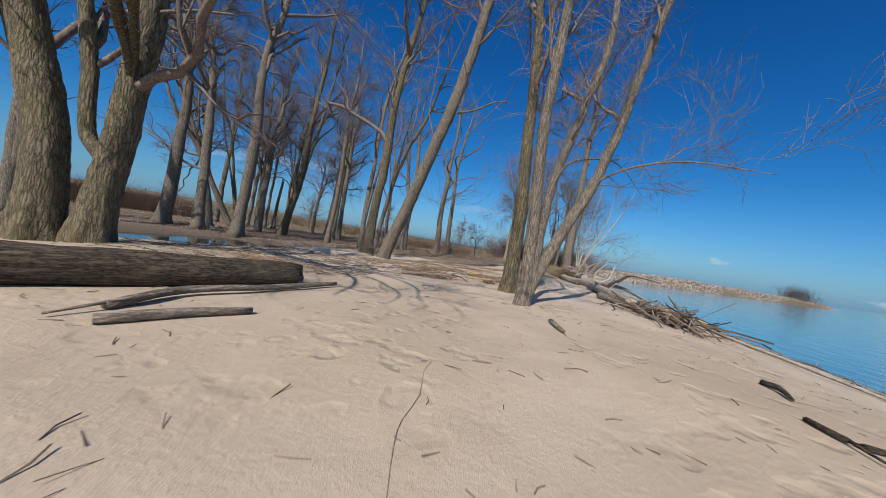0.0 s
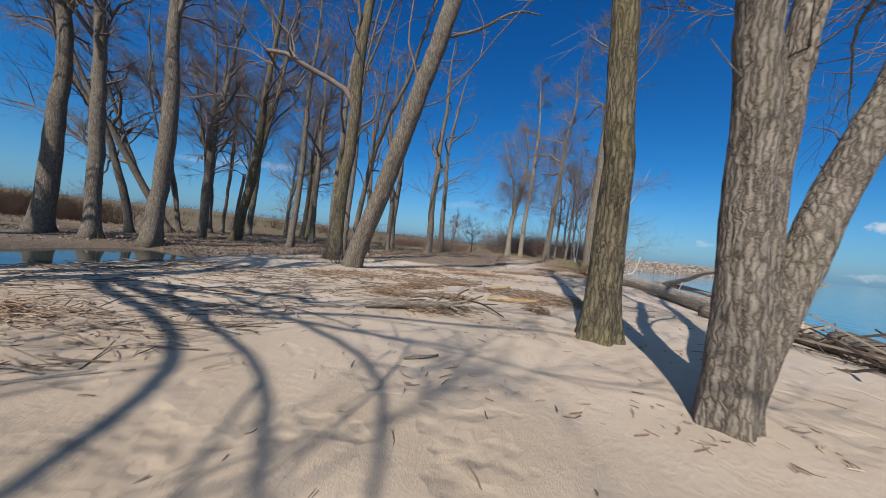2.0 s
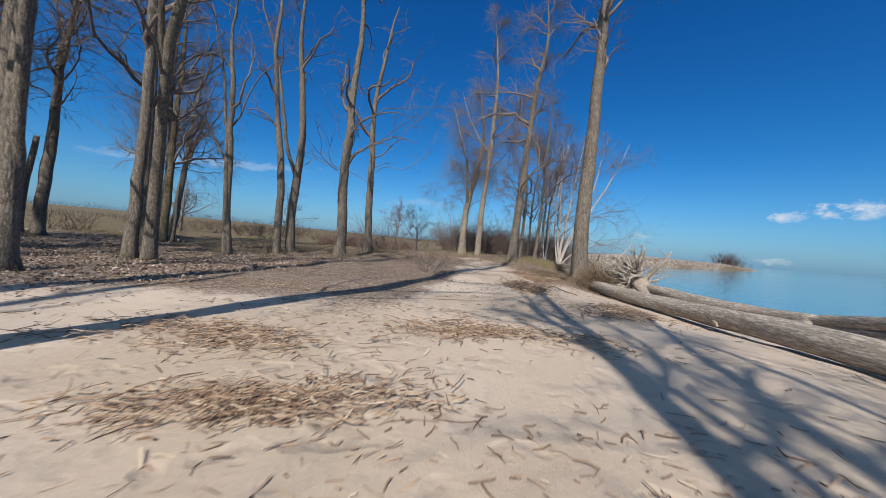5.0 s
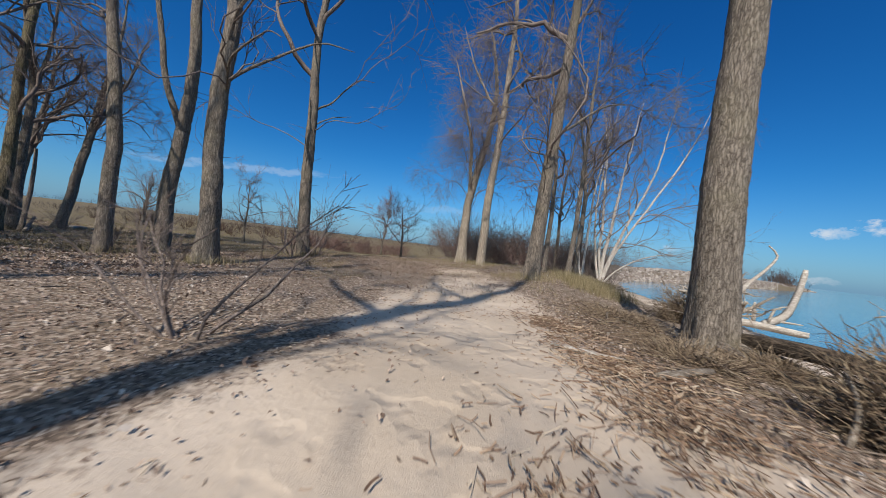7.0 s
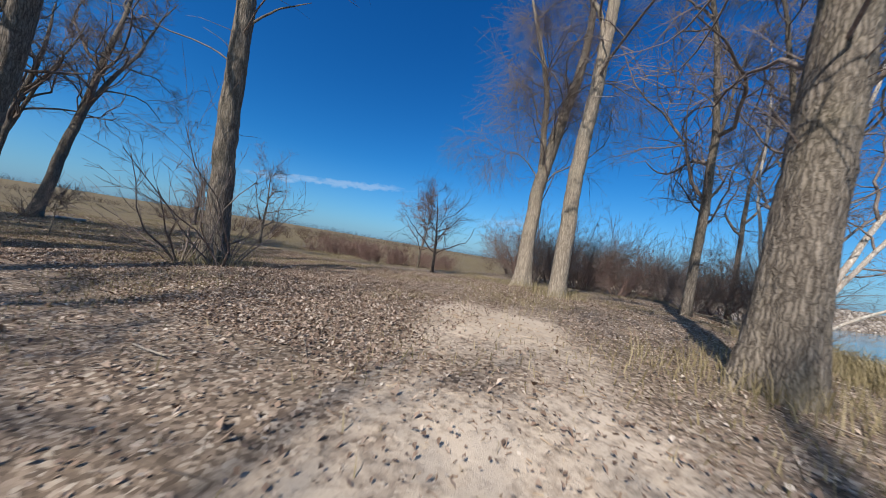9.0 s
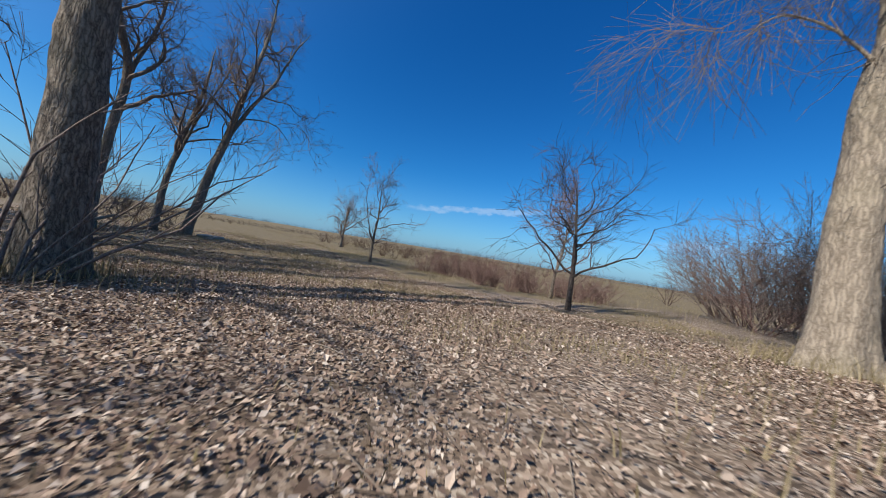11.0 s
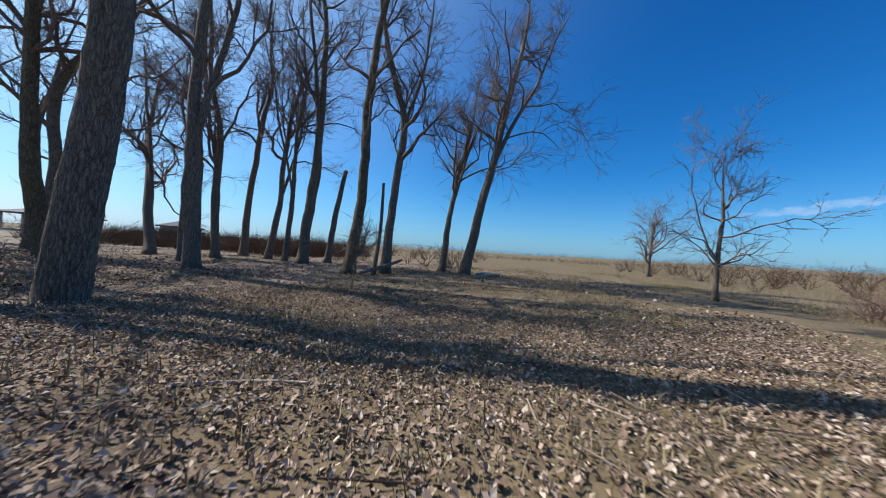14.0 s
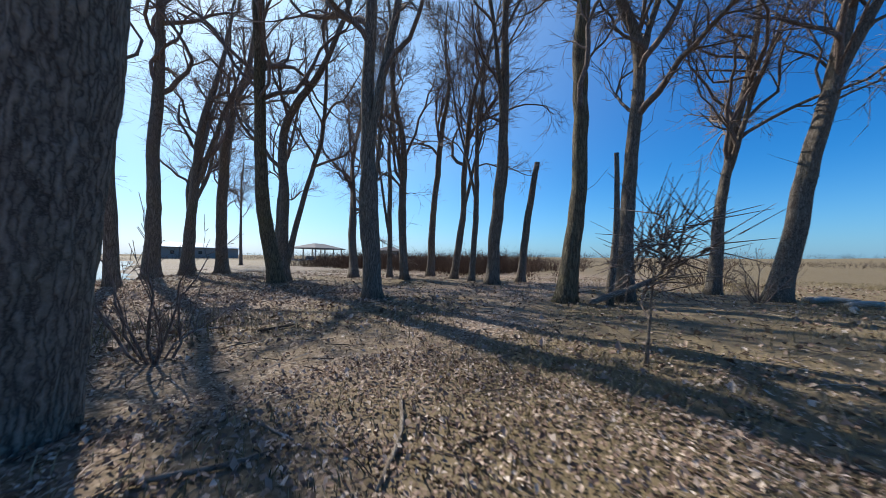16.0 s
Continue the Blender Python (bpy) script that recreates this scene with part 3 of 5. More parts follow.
tree("cottonwood_tree", "tall cottonwood with furrowed bark, leafless, on bare sand", (1.35, 13.38), 0.33,
     [(0.33, [(0.01, 0.03, 1.0), (0.0, 0.05, 1.82), (-0.08, 0.05, 2.74), (-0.2, 0.04, 5.39), (-0.3, 0.04, 6.71)])], 12.5, 12, mat=BARK_MOSS, near=True, limbs=11, first=3.6, flare=0.85)
tree("cottonwood_tree", "strongly leaning grey cottonwood, leafless, at the sand's edge", (-3.96, 17.1), 0.46,
     [(0.46, [(0.6, -0.05, 1.8), (1.75, -0.1, 5.5), (2.37, -0.05, 8.15), (2.65, 0, 9.8), (2.9, 0, 11.0), (3.4, 0.0, 12.6), (4.0, 0.1, 14.8), (4.5, 0.2, 17.5)]),
      (0.24, [(0.6, -0.05, 1.8), (1.75, -0.1, 5.5), (2.37, -0.05, 8.15), (2.65, 0, 9.8), (2.8, 0, 10.6), (1.9, 0.0, 11.5), (1.0, 0.05, 12.4), (0.4, 0.1, 13.6)], 1),
      (0.22, [(0.6, -0.05, 1.8), (1.75, -0.1, 5.5), (2.37, -0.05, 8.15), (2.65, 0, 9.8), (2.9, 0, 11.0), (3.35, 0.0, 12.5), (2.75, 0.0, 13.4), (2.15, 0.05, 14.4), (1.9, 0.1, 16.0)], 1),
      (0.13, [(0.6, -0.05, 1.8), (1.72, -0.1, 5.4), (2.2, -0.1, 5.75), (2.8, -0.12, 5.85), (3.6, -0.1, 6.2), (4.2, 0.0, 6.15)], 1)], 18.5, 13, near=True, limbs=6, density=0.6, first=8.5, taper=0.4, flare=0.3)
tree("cottonwood_tree", GREY + "sand beside a fallen log", (-5.9, 8.8), 0.56, [(0.56, [(0.0, 0.02, 1.06), (-0.25, -0.05, 2.44), (-0.6, -0.15, 3.5)]), (0.3, [(-0.15, 0.0, 1.5), (-0.9, 0.1, 2.6), (-1.5, 0.2, 4.5)])], 15.0, 14, mat=BARK_MOSS, near=True, first=3.0)
tree("cottonwood_tree", "forked furrowed cottonwood, leafless, on sand beside its neighbour", (-5.35, 9.2), 0.48, [(0.48, [(0.17, 0.08, 1.5), (0.24, 0.13, 2.96), (0.3, 0.16, 4.5)]), (0.24, [(0.1, 0.05, 1.25), (-0.3, -0.05, 1.9), (-0.45, -0.1, 3.2)]),
      (0.13, [(0.17, 0.08, 1.5), (0.3, 0.1, 2.9), (1.3, -0.6, 3.4), (2.61, -1.45, 3.9), (3.74, -2.55, 4.4), (4.33, -3.79, 4.8), (4.64, -4.94, 5.0)], 1),
      (0.09, [(0.17, 0.08, 1.5), (0.3, 0.1, 2.95), (1.4, -0.6, 3.5), (2.6, -1.4, 4.0), (3.49, -2.05, 4.3), (4.24, -2.89, 4.7), (4.87, -3.83, 5.0), (5.14, -4.62, 5.2), (5.15, -5.2, 5.3)], 1),
      (0.085, [(0.17, 0.08, 1.5), (0.3, 0.1, 3.0), (1.3, -0.5, 3.7), (2.5, -1.2, 4.4), (4.48, -2.87, 5.2), (5.26, -4.71, 5.6), (5.58, -5.49, 5.8)], 1),
      (0.12, [(0.17, 0.08, 1.5), (0.3, 0.1, 3.1), (1.3, -0.7, 3.7), (2.47, -1.55, 4.2), (3.76, -1.83, 5.2), (5.32, -2.2, 6.0), (6.0, -2.4, 6.4)], 1),
      (0.1, [(0.17, 0.08, 1.5), (0.3, 0.1, 3.0), (1.6, -0.9, 3.8), (3.05, -1.45, 4.3), (4.27, -1.75, 4.6), (5.43, -2.0, 4.9)], 1)], 14.0, 15, mat=BARK_MOSS, near=True, first=2.6, taper=0.45, limbs=8, density=0.7)
GROVE = [
    ((-15.28, 16.24), 0.56, [(0.08, 0.1, 2.84), (0.08, 0.19, 6.08), (-0.3, 0.13, 8.8)], 17.0, BARK),
    ((-13.71, 16.78), 0.46, [(-0.15, 0.06, 3.65), (-0.4, 0.04, 6.86), (-0.8, -0.06, 8.95)], 16.0, BARK),
    ((-12.42, 17.72), 0.56, [(0.11, 0.12, 2.93), (0.2, 0.23, 5.89), (0.11, 0.28, 8.82)], 17.5, BARK),
    ((-15.23, 23.37), 0.50, [(0.7, 0.3, 3.4), (0.85, 0.45, 7.8), (1.1, 0.6, 11.5)], 17.5, BARK_MOSS),
    ((-11.05, 22.88), 0.32, [(0.07, 0.11, 3.66), (-0.11, 0.19, 8.16)], 14.5, BARK),
    ((-7.8, 21.55), 0.28, [(0.02, 0.0, 2.0), (0.12, 0.0, 4.2), (0.2, 0.1, 7.0)], 14.5, BARK),
    ((-5.8, 18.95), 0.46, [(0.1, 0.03, 2.2), (0.25, 0.08, 4.5), (0.3, 0.1, 7.5)], 16.0, BARK_MOSS),
    ((-8.55, 24.45), 0.3, [(0.55, -0.3, 2.6), (1.69, -1.0, 5.9), (2.9, -1.4, 8.0)], 13.0, BARK),
    ((-8.95, 24.3), 0.3, [(0.1, 0.0, 3.0), (0.2, 0.05, 6.0), (0.2, 0.1, 9.0)], 15.0, BARK),
    ((-9.85, 28.4), 0.30, [(-0.3, 0.05, 5.5), (-0.6, 0.1, 8.5)], 11.0, BARK),
    ((-9.66, 31.05), 0.36, [(0.01, 0.01, 1.5), (0.0, 0.01, 3.8), (-0.4, -0.08, 6.8)], 15.0, BARK),
    ((-22.68, 35.3), 0.34, [(-0.12, 0.46, 3.8), (-0.3, 1.1, 7.46)], 11.0, BARK),
    ((-18.03, 32.74), 0.42, [(-0.08, 0.33, 3.1), (-0.06, 0.41, 6.85), (-0.14, 0.7, 9.6)], 16.0, BARK_MOSS),
    ((-20.52, 29.15), 0.44, [(-0.06, 0.32, 4.6), (-0.06, 0.48, 8.5)], 16.5, BARK),
    ((-14.96, 29.46), 0.40, [(0.08, -0.15, 2.94), (0.12, -0.2, 5.76), (0.12, -0.1, 7.9)], 15.5, BARK),
    ((-19.6, 25.34), 0.36, [(0.07, -0.09, 2.9), (0.08, 0.0, 5.84)], 14.5, BARK),
    ((-22.47, 24.18), 0.40, [(-0.02, 0.16, 3.1), (-0.16, 0.6, 7.3)], 15.5, BARK),
    ((-21.75, 26.3), 0.34, [(-0.1, 0.36, 2.7), (-0.14, 0.6, 6.0)], 13.0, BARK),
    ((-21.3, 27.63), 0.26, [(-0.03, 0.19, 3.1), (0.0, 0.24, 6.2)], 13.0, BARK),
    ((-18.0, 5.0), 0.3, [(0.1, 0.1, 4.0), (0.0, 0.3, 8.0)], 14.0, BARK),
    ((-21.5, -2.0), 0.3, [(0.1, 0.1, 4.0), (0.3, 0.3, 8.0)], 13.0, BARK),
    ((-18.88, 22.64), 0.42, [(-0.76, -1.2, 2.7), (-1.17, -1.85, 4.3), (-1.4, -2.2, 5.2), (-1.9, -2.95, 6.3), (-2.6, -3.6, 8.4)], 12.0, BARK),
    ((-16.66, 19.54), 0.3, [(-0.1, -0.17, 1.2), (-0.29, -0.54, 2.9), (-0.43, -0.8, 4.1), (-0.61, -1.15, 5.3)], 12.0, BARK),
    ((-20.0, 23.87), 0.26, [(-0.22, -0.33, 2.3), (-0.52, -0.8, 5.5), (-0.66, -1.0, 6.6)], 13.0, BARK),
    ((-17.54, 25.9), 0.22, [(0.05, 0.0, 2.5), (0.0, 0.1, 5.0)], 11.0, BARK),
    ((-14.79, 11.48), 0.5, [(0.03, 0.07, 3.16), (0.06, 0.12, 5.2)], 14.5, BARK),
]
for k, (b, d, sp, top, mat) in enumerate(GROVE):
    fork = [(d * 0.62, sp[:1] + [(sp[-1][0] * 0.9 + 0.9 * math.cos(k * 2.4), sp[-1][1] * 0.9 + 0.9 * math.sin(k * 2.4), sp[-1][2] + 0.6)])] if k % 2 == 1 or k in (14, 18) else []
    tree("cottonwood_tree", GREY + "leaf litter among other trunks" if mat is BARK else "mossy yellow-grey cottonwood, leafless, in the grove", b, d, [(d, sp)] + fork, top, 100 + k, mat=mat, limbs=6 if k in (5, 7, 8, 9, 10) else 11, spread=0.6 if k == 10 else 1.0, density=0.5 if k in (7, 9, 10) else 0.75 if k in (5, 8) else 1.0, first=top * (0.24 + 0.05 * (k % 3)))
tree("cottonwood_tree", "leaning forked cottonwood with a drooping side limb at the field's edge", (-21.81, 36.5), 0.45,
     [(0.45, [(-0.2, 0.68, 3.43), (-0.38, 1.25, 6.2), (-0.55, 1.85, 9.4)]), (0.3, [(-0.2, 0.68, 3.43), (-0.36, 1.2, 5.9), (-0.8, 2.7, 9.0)]), (0.2, [(-0.2, 0.68, 3.43), (-0.38, 1.22, 6.0), (-0.3, 2.2, 6.6), (-0.3, 3.2, 6.6), (-0.35, 4.0, 5.8)], 1)], 14.0, 31, limbs=11, first=5.0, droop=0.3)
tree("cottonwood_tree", "forked grey cottonwood, leafless, above dry leaf litter", (-19.1, 33.75), 0.38,
     [(0.38, [(-0.1, 0.12, 2.2), (-0.2, 0.25, 4.4), (-0.29, 0.34, 6.2), (0.2, -0.23, 8.4)]), (0.24, [(-0.1, 0.12, 2.2), (-0.2, 0.25, 4.4), (-0.31, 0.36, 6.3), (-0.66, 0.77, 8.4), (-0.8, 0.9, 10.0)])], 13.5, 32, limbs=11, first=4.0)
tree("cottonwood_tree", "double-stemmed cottonwood, leafless, in the grove", (-15.95, 22.1), 0.5,
     [(0.42, [(0.05, 0.1, 1.2), (0.0, 0.14, 3.13), (0.06, 0.23, 6.29), (-0.73, 1.23, 8.4)]), (0.26, [(-0.1, 0.2, 1.0), (-0.5, 0.6, 3.5), (-0.9, 1.0, 6.0)])], 15.0, 33, limbs=10, first=4.0)
tree("snag", "dead broken-topped trunk standing in leaf litter", (-22.2, 29.4), 0.34, [(0.34, [(-0.07, 0.26, 2.28), (-0.19, 0.68, 4.8)])], 4.8, 34, snag=True)
tree("snag", "thin dead trunk beside a living cottonwood", (-18.3, 33.6), 0.17, [(0.17, [(-0.02, 0.15, 1.6), (0.02, 0.25, 3.4)])], 3.4, 35, snag=True)
tree("cottonwood_tree", "thick dark-barked cottonwood with a hollow foot in litter", (-10.23, 32.95), 0.48,
     [(0.48, [(-0.07, 0.05, 1.0), (-0.15, 0.18, 2.3), (-0.13, 0.37, 3.8), (-0.05, 0.5, 6.5)]), (0.26, [(-0.15, 0.18, 2.3), (-0.13, 0.36, 3.8), (-0.6, 0.1, 5.5), (-0.9, -0.1, 7.5)])], 16.0, 36, near=True, first=9.0, limbs=8, density=0.7, flare=0.1)
tree("cottonwood_tree", "bowed grey cottonwood with furrowed bark in dry grass", (-6.56, 31.25), 0.48,
     [(0.48, [(0.02, 0.01, 1.6), (-0.05, 0.0, 3.7), (0.06, 0.03, 5.9), (0.1, 0.1, 8.0)]), (0.15, [(-0.05, 0.0, 3.7), (0.03, 0.02, 4.6), (0.9, 0.4, 5.4), (2.0, 0.6, 5.9), (3.1, 0.5, 5.6)], 1), (0.15, [(-0.05, 0.0, 3.7), (0.04, 0.03, 5.4), (0.8, -0.3, 6.2), (2.2, -0.4, 6.6), (3.3, -0.2, 6.3)], 1), (0.12, [(-0.05, 0.0, 3.7), (0.02, 0.02, 4.3), (0.8, -0.6, 4.8), (1.9, -0.9, 5.1), (2.7, -1.3, 4.7)], 1)], 15.5, 37, near=True, first=5.5, limbs=5, density=0.5)
tree("cottonwood_tree", "leaning furrowed cottonwood with shrub stems round its foot", (-6.82, 35.44), 0.45,
     [(0.45, [(-0.12, -0.05, 2.4), (-0.2, -0.06, 5.5), (-0.24, -0.05, 8.5)]), (0.16, [(-0.12, -0.05, 2.4), (-0.19, -0.06, 5.2), (0.5, 0.2, 6.0), (1.3, 0.4, 6.9), (2.0, 0.5, 6.9)], 1), (0.13, [(-0.12, -0.05, 2.4), (-0.19, -0.06, 4.6), (0.4, 0.1, 5.3), (1.3, 0.3, 5.5)], 1)], 15.0, 38, near=True, first=5.6, limbs=5, density=0.5, droop=0.3)
tree("cottonwood_tree", "straight tall cottonwood with deeply furrowed bark on the bank", (3.76, 29.9), 0.56,
     [(0.56, [(-0.08, -0.02, 1.7), (-0.04, 0.0, 3.3), (0.02, 0.02, 4.9), (0.1, 0.05, 8.0)])], 16.5, 39, near=True, first=7.5, limbs=11, flare=0.7, droop=0.2)
tree("cottonwood_tree", "pale straight cottonwood beside the sandy path", (-0.52, 40.17), 0.42,
     [(0.42, [(0.08, 0.0, 3.4), (0.26, 0.05, 6.6), (0.32, 0.05, 9.4), (0.4, 0.14, 12.0)]), (0.22, [(0.08, 0.0, 3.4), (0.25, 0.05, 6.9), (-0.5, -0.1, 8.3), (-1.3, -0.2, 9.8), (-1.9, -0.3, 11.5)], 1)], 17.0, 40, mat=BARK_PALE, near=True, first=7.0, limbs=11, droop=0.5, flare=0.35)
tree("cottonwood_tree", "pale forked cottonwood with drooping twigs beside the path", (-1.86, 42.53), 0.52,
     [(0.52, [(0.06, 0.0, 2.2), (0.15, 0.02, 3.7), (0.45, 0.2, 5.4), (0.8, 0.45, 7.4)]), (0.3, [(0.06, 0.0, 2.2), (0.13, 0.02, 3.6), (0.05, 0.0, 5.2), (-0.1, -0.1, 7.0)]), (0.1, [(0.06, 0.0, 2.2), (0.12, 0.02, 3.5), (-0.3, -0.2, 4.2), (-0.8, -0.5, 4.5), (-1.15, -0.7, 4.2)], 1)], 13.5, 47, mat=BARK_PALE, near=True, first=3.3, limbs=15, density=1.35, droop=0.95, thin=0.35, spread=0.75)
tree("cottonwood_tree", "grey cottonwood with low fork on the grassy bank", (1.56, 34.82), 0.44,
     [(0.44, [(0.12, 0.04, 2.5), (0.25, 0.07, 4.4), (0.38, 0.11, 6.8)]), (0.2, [(0.12, 0.04, 2.5), (0.24, 0.07, 4.2), (1.0, 0.3, 5.0), (1.8, 0.5, 5.6), (2.6, 0.6, 5.7)], 1), (0.12, [(0.12, 0.04, 2.5), (0.22, 0.07, 4.0), (-0.5, 0.0, 4.3), (-1.1, -0.1, 3.8)], 1)], 14.0, 42, near=True, first=4.2, limbs=11, droop=0.4)
tree("birch_tree", "white-barked birch clump leaning over the beach", (6.0, 44.4), 0.2,
     [(0.2, [(0.1, 0.0, 2.0), (0.5, -0.1, 5.0), (0.9, -0.2, 8.0)]), (0.17, [(-0.1, 0.1, 2.0), (-0.1, 0.2, 5.0)]), (0.18, [(0.3, -0.1, 1.5), (1.0, -0.2, 3.6), (1.9, -0.4, 6.2)]), (0.14, [(-0.35, 0.2, 1.6), (-0.5, 0.3, 4.0)]), (0.12, [(0.6, -0.4, 0.8), (1.7, -0.9, 1.7), (3.0, -1.4, 2.1)], 1), (0.15, [(0.4, -0.2, 1.3), (1.3, -0.5, 3.2), (2.6, -0.8, 5.6), (3.4, -1.0, 7.4)])], 11.5, 43, mat=BARK_WHITE, twig=BIRCH_TWIG, first=1.8, limbs=9, density=0.9, thin=0.5, droop=0.2, flare=0.1)
tree("birch_tree", "slender white birch beside the clump", (4.6, 42.6), 0.14, [(0.14, [(0.1, 0.0, 2.5), (0.2, 0.1, 5.0)]), (0.1, [(-0.3, 0.1, 2.0), (-0.5, 0.1, 4.0)])], 9.5, 44, mat=BARK_WHITE, twig=BIRCH_TWIG, first=2.5, limbs=8, flare=0.1)
for k, (b, d, top) in enumerate((((3.3, 39.0), 0.22, 11.5), ((4.0, 41.2), 0.2, 11.0), ((2.6, 41.8), 0.24, 12.5), ((5.3, 47.5), 0.2, 10.0), ((3.6, 46.0), 0.22, 11.0))):
    tree("cottonwood_tree", "slender dark cottonwood near the shore, leafless", b, d, [(d, [(0.08, 0.0, 2.0), (0.15, 0.1, 5.0)])], top, 150 + k, limbs=11, first=2.2, droop=0.3, group="slender trees by the shore")
tree("young_tree", "small dark spreading tree standing alone in dry litter", (-5.79, 43.58), 0.13, [(0.13, [(-0.01, -0.04, 0.9), (-0.04, -0.1, 2.1), (-0.09, -0.19, 3.1)])], 4.3, 50, first=0.75, limbs=20, density=0.7, twig=YOUNG, mat=YOUNG, spread=1.05, flat=0.45, thin=0.45, flare=0.3, group="young trees")
tree("young_tree", "small bare tree in the open field", (-18.77, 44.94), 0.16, [(0.16, [(0, 0, 1.0), (0.05, 0.1, 2.6)])], 4.6, 51, first=0.8, limbs=17, density=0.8, spread=1.1, group="young trees")
tree("young_tree", "thin sapling in leaf litter", (-13.85, 35.0), 0.035, [(0.035, [(0.02, 0.05, 0.5), (0.0, 0.1, 1.1)])], 1.7, 52, first=0.25, limbs=9, density=0.4, spread=0.42, group="young trees")
tree("young_tree", "pinkish small tree behind the dark one", (-9.2, 48.5), 0.14, [(0.14, [(0, 0, 1.0), (0.1, 0.1, 2.0)])], 3.8, 53, first=0.5, limbs=16, density=0.9, twig=TWIG_RED, spread=1.2, group="young trees")
tree("young_tree", "round bare tree standing far out in the meadow", (-36, 50), 0.3, [(0.3, [(0, 0, 1.0), (0.1, 0.1, 2.5)])], 6.0, 54, first=0.9, limbs=20, density=0.9, spread=1.4, group="young trees")


# ---- shrubs and thickets ----
def shrub(name, label, base, tall, stems, seed, mat=None, density=1.0, spread=0.5, category="shrub", group="shrubs", count=3, thin=1.0):
    r = np.random.default_rng(seed)
    x, y = base
    root = thing(name, (x, y, z_at(x, y)), label, category, group)
    a = r.uniform(0, 6.28, stems)
    s = np.stack((np.cos(a), np.sin(a), 0 * a), -1) * r.uniform(0.02, 0.16, stems)[:, None] * tall * 0.5
    s[:, 2] = -0.06
    d = np.stack((np.cos(a) * spread, np.sin(a) * spread, np.ones(stems)), -1)
    length = tall * r.uniform(0.65, 1.1, stems)
    l1, r1 = grow(s, d, length, 0.004 + 0.0085 * length * thin, 5, 0.22, 0.03, r)
    s, d, pr, f, who = children(l1, r1, int(6 * density), 0.2, 1.0, (0.35, 0.85), r)
    l2, r2 = grow(s, d, length[who] * r.uniform(0.18, 0.42, len(s)), pr * 0.55, 3, 0.14, 0.05, r)
    s, d, pr, f, who = children(l2, r2, count, 0.2, 1.0, (0.3, 0.8), r)
    l3, r3 = grow(s, d, r.uniform(0.1, 0.3, len(s)) * tall * 0.45, np.maximum(pr * 0.5, 0.003), 1, 0.15, 0.03, r)
    v, q, t = tubes(l1, r1, 4, False)
    part("stem_clump", mesh_from("stem_clump", v, q, mat or TWIG, True, t), root)
    v, q, t = gather([tubes(l2, r2, 3, False), tubes(l3, r3, 3, False)])
    part("crown", mesh_from("crown", v, q, mat or TWIG, True, t), root)
    return root


shrub("shrub", "spindly bare shrub between path and litter", (-1.35, 26.6), 1.5, 7, 201, spread=0.55)
shrub("shrub", "pale multi-stemmed shrub leaning away from a trunk's foot", (-6.2, 35.3), 2.7, 12, 202, spread=0.75, density=1.5, thin=0.6)
shrub("shrub", "fine bare shrub around the base of a cottonwood", (-6.9, 34.9), 2.2, 10, 203, spread=0.7)
shrub("shrub", "bare shrub behind a thick trunk in litter", (-10.9, 31.9), 1.2, 8, 204, spread=0.6)
shrub("shrub", "low bare shrub beside a trunk", (-9.4, 33.0), 0.7, 7, 205, spread=0.8)
shrub("shrub", "small bare shrub in dry grass beside a leaning trunk", (-20.9, 36.2), 1.3, 12, 206)
shrub("shrub", "bare shrub at the leaning cottonwood's foot", (-4.6, 17.5), 1.0, 14, 207, spread=0.7)
bush_a = shrub("shrub", "dense bare brown shrub in the shore thicket", (1.8, 46.5), 2.8, 15, 210, density=1.7, spread=0.75, count=5, thin=0.45, group="thicket shrubs")
bush_b = shrub("shrub", "dense reddish bare shrub in the field", (-9.5, 52.0), 1.5, 20, 211, mat=TWIG_RED, density=1.0, spread=0.6, group="red field shrubs")
bush_c = shrub("shrub", "bare twiggy shrub with pinkish crown", (-0.3, 48.5), 3.0, 13, 212, mat=TWIG_RED, density=1.8, spread=0.7, count=4, thin=0.45, group="thicket shrubs")

bush_d = shrub("shrub", "low bare brown shrub far out in the field", (-30.0, 52.0), 1.6, 11, 213, mat=BRUSH_RED, density=0.7, spread=0.55, group="far field shrubs", count=2)


def strew(source, spots, r, lo=0.75, hi=1.25):
    for x, y in spots:
        k = r.uniform(lo, hi)
        c = copy_thing(source, Matrix.Translation((x, y, z_at(x, y))) @ Matrix.Rotation(r.uniform(0, 6.28), 4, "Z"))
        c.scale = (k, k, k * r.uniform(0.85, 1.15))


rs = np.random.default_rng(5)
strew(bush_a, [(rs.uniform(0.5, 7.5) + 0.25 * (y - 46), y) for y in rs.uniform(45.0, 64, 32)], rs)
strew(bush_c, [(rs.uniform(-0.8, 5.0), y) for y in rs.uniform(45.5, 58, 22)], rs, 0.7, 1.05)
strew(bush_a, [(-2.2, 47.6), (-3.2, 48.8), (-1.6, 49.2), (-3.9, 50.8), (-2.6, 51.0), (-1.0, 47.0), (-0.4, 50.0), (-4.6, 53.0), (-3.2, 53.4), (-1.4, 52.4), (0.2, 47.4), (0.6, 52.5)], rs, 1.1, 1.4)
strew(bush_c, [(-2.9, 47.8), (-3.4, 50.0), (-1.2, 50.8), (-4.3, 51.9), (-2.0, 53.5), (-0.4, 48.6)], rs, 0.95, 1.25)
strew(bush_b, [(x, 47.5 + 0.18 * abs(x + 14) + rs.uniform(-1.2, 3.5)) for x in rs.uniform(-17, -8, 46)], rs, 0.6, 1.0)
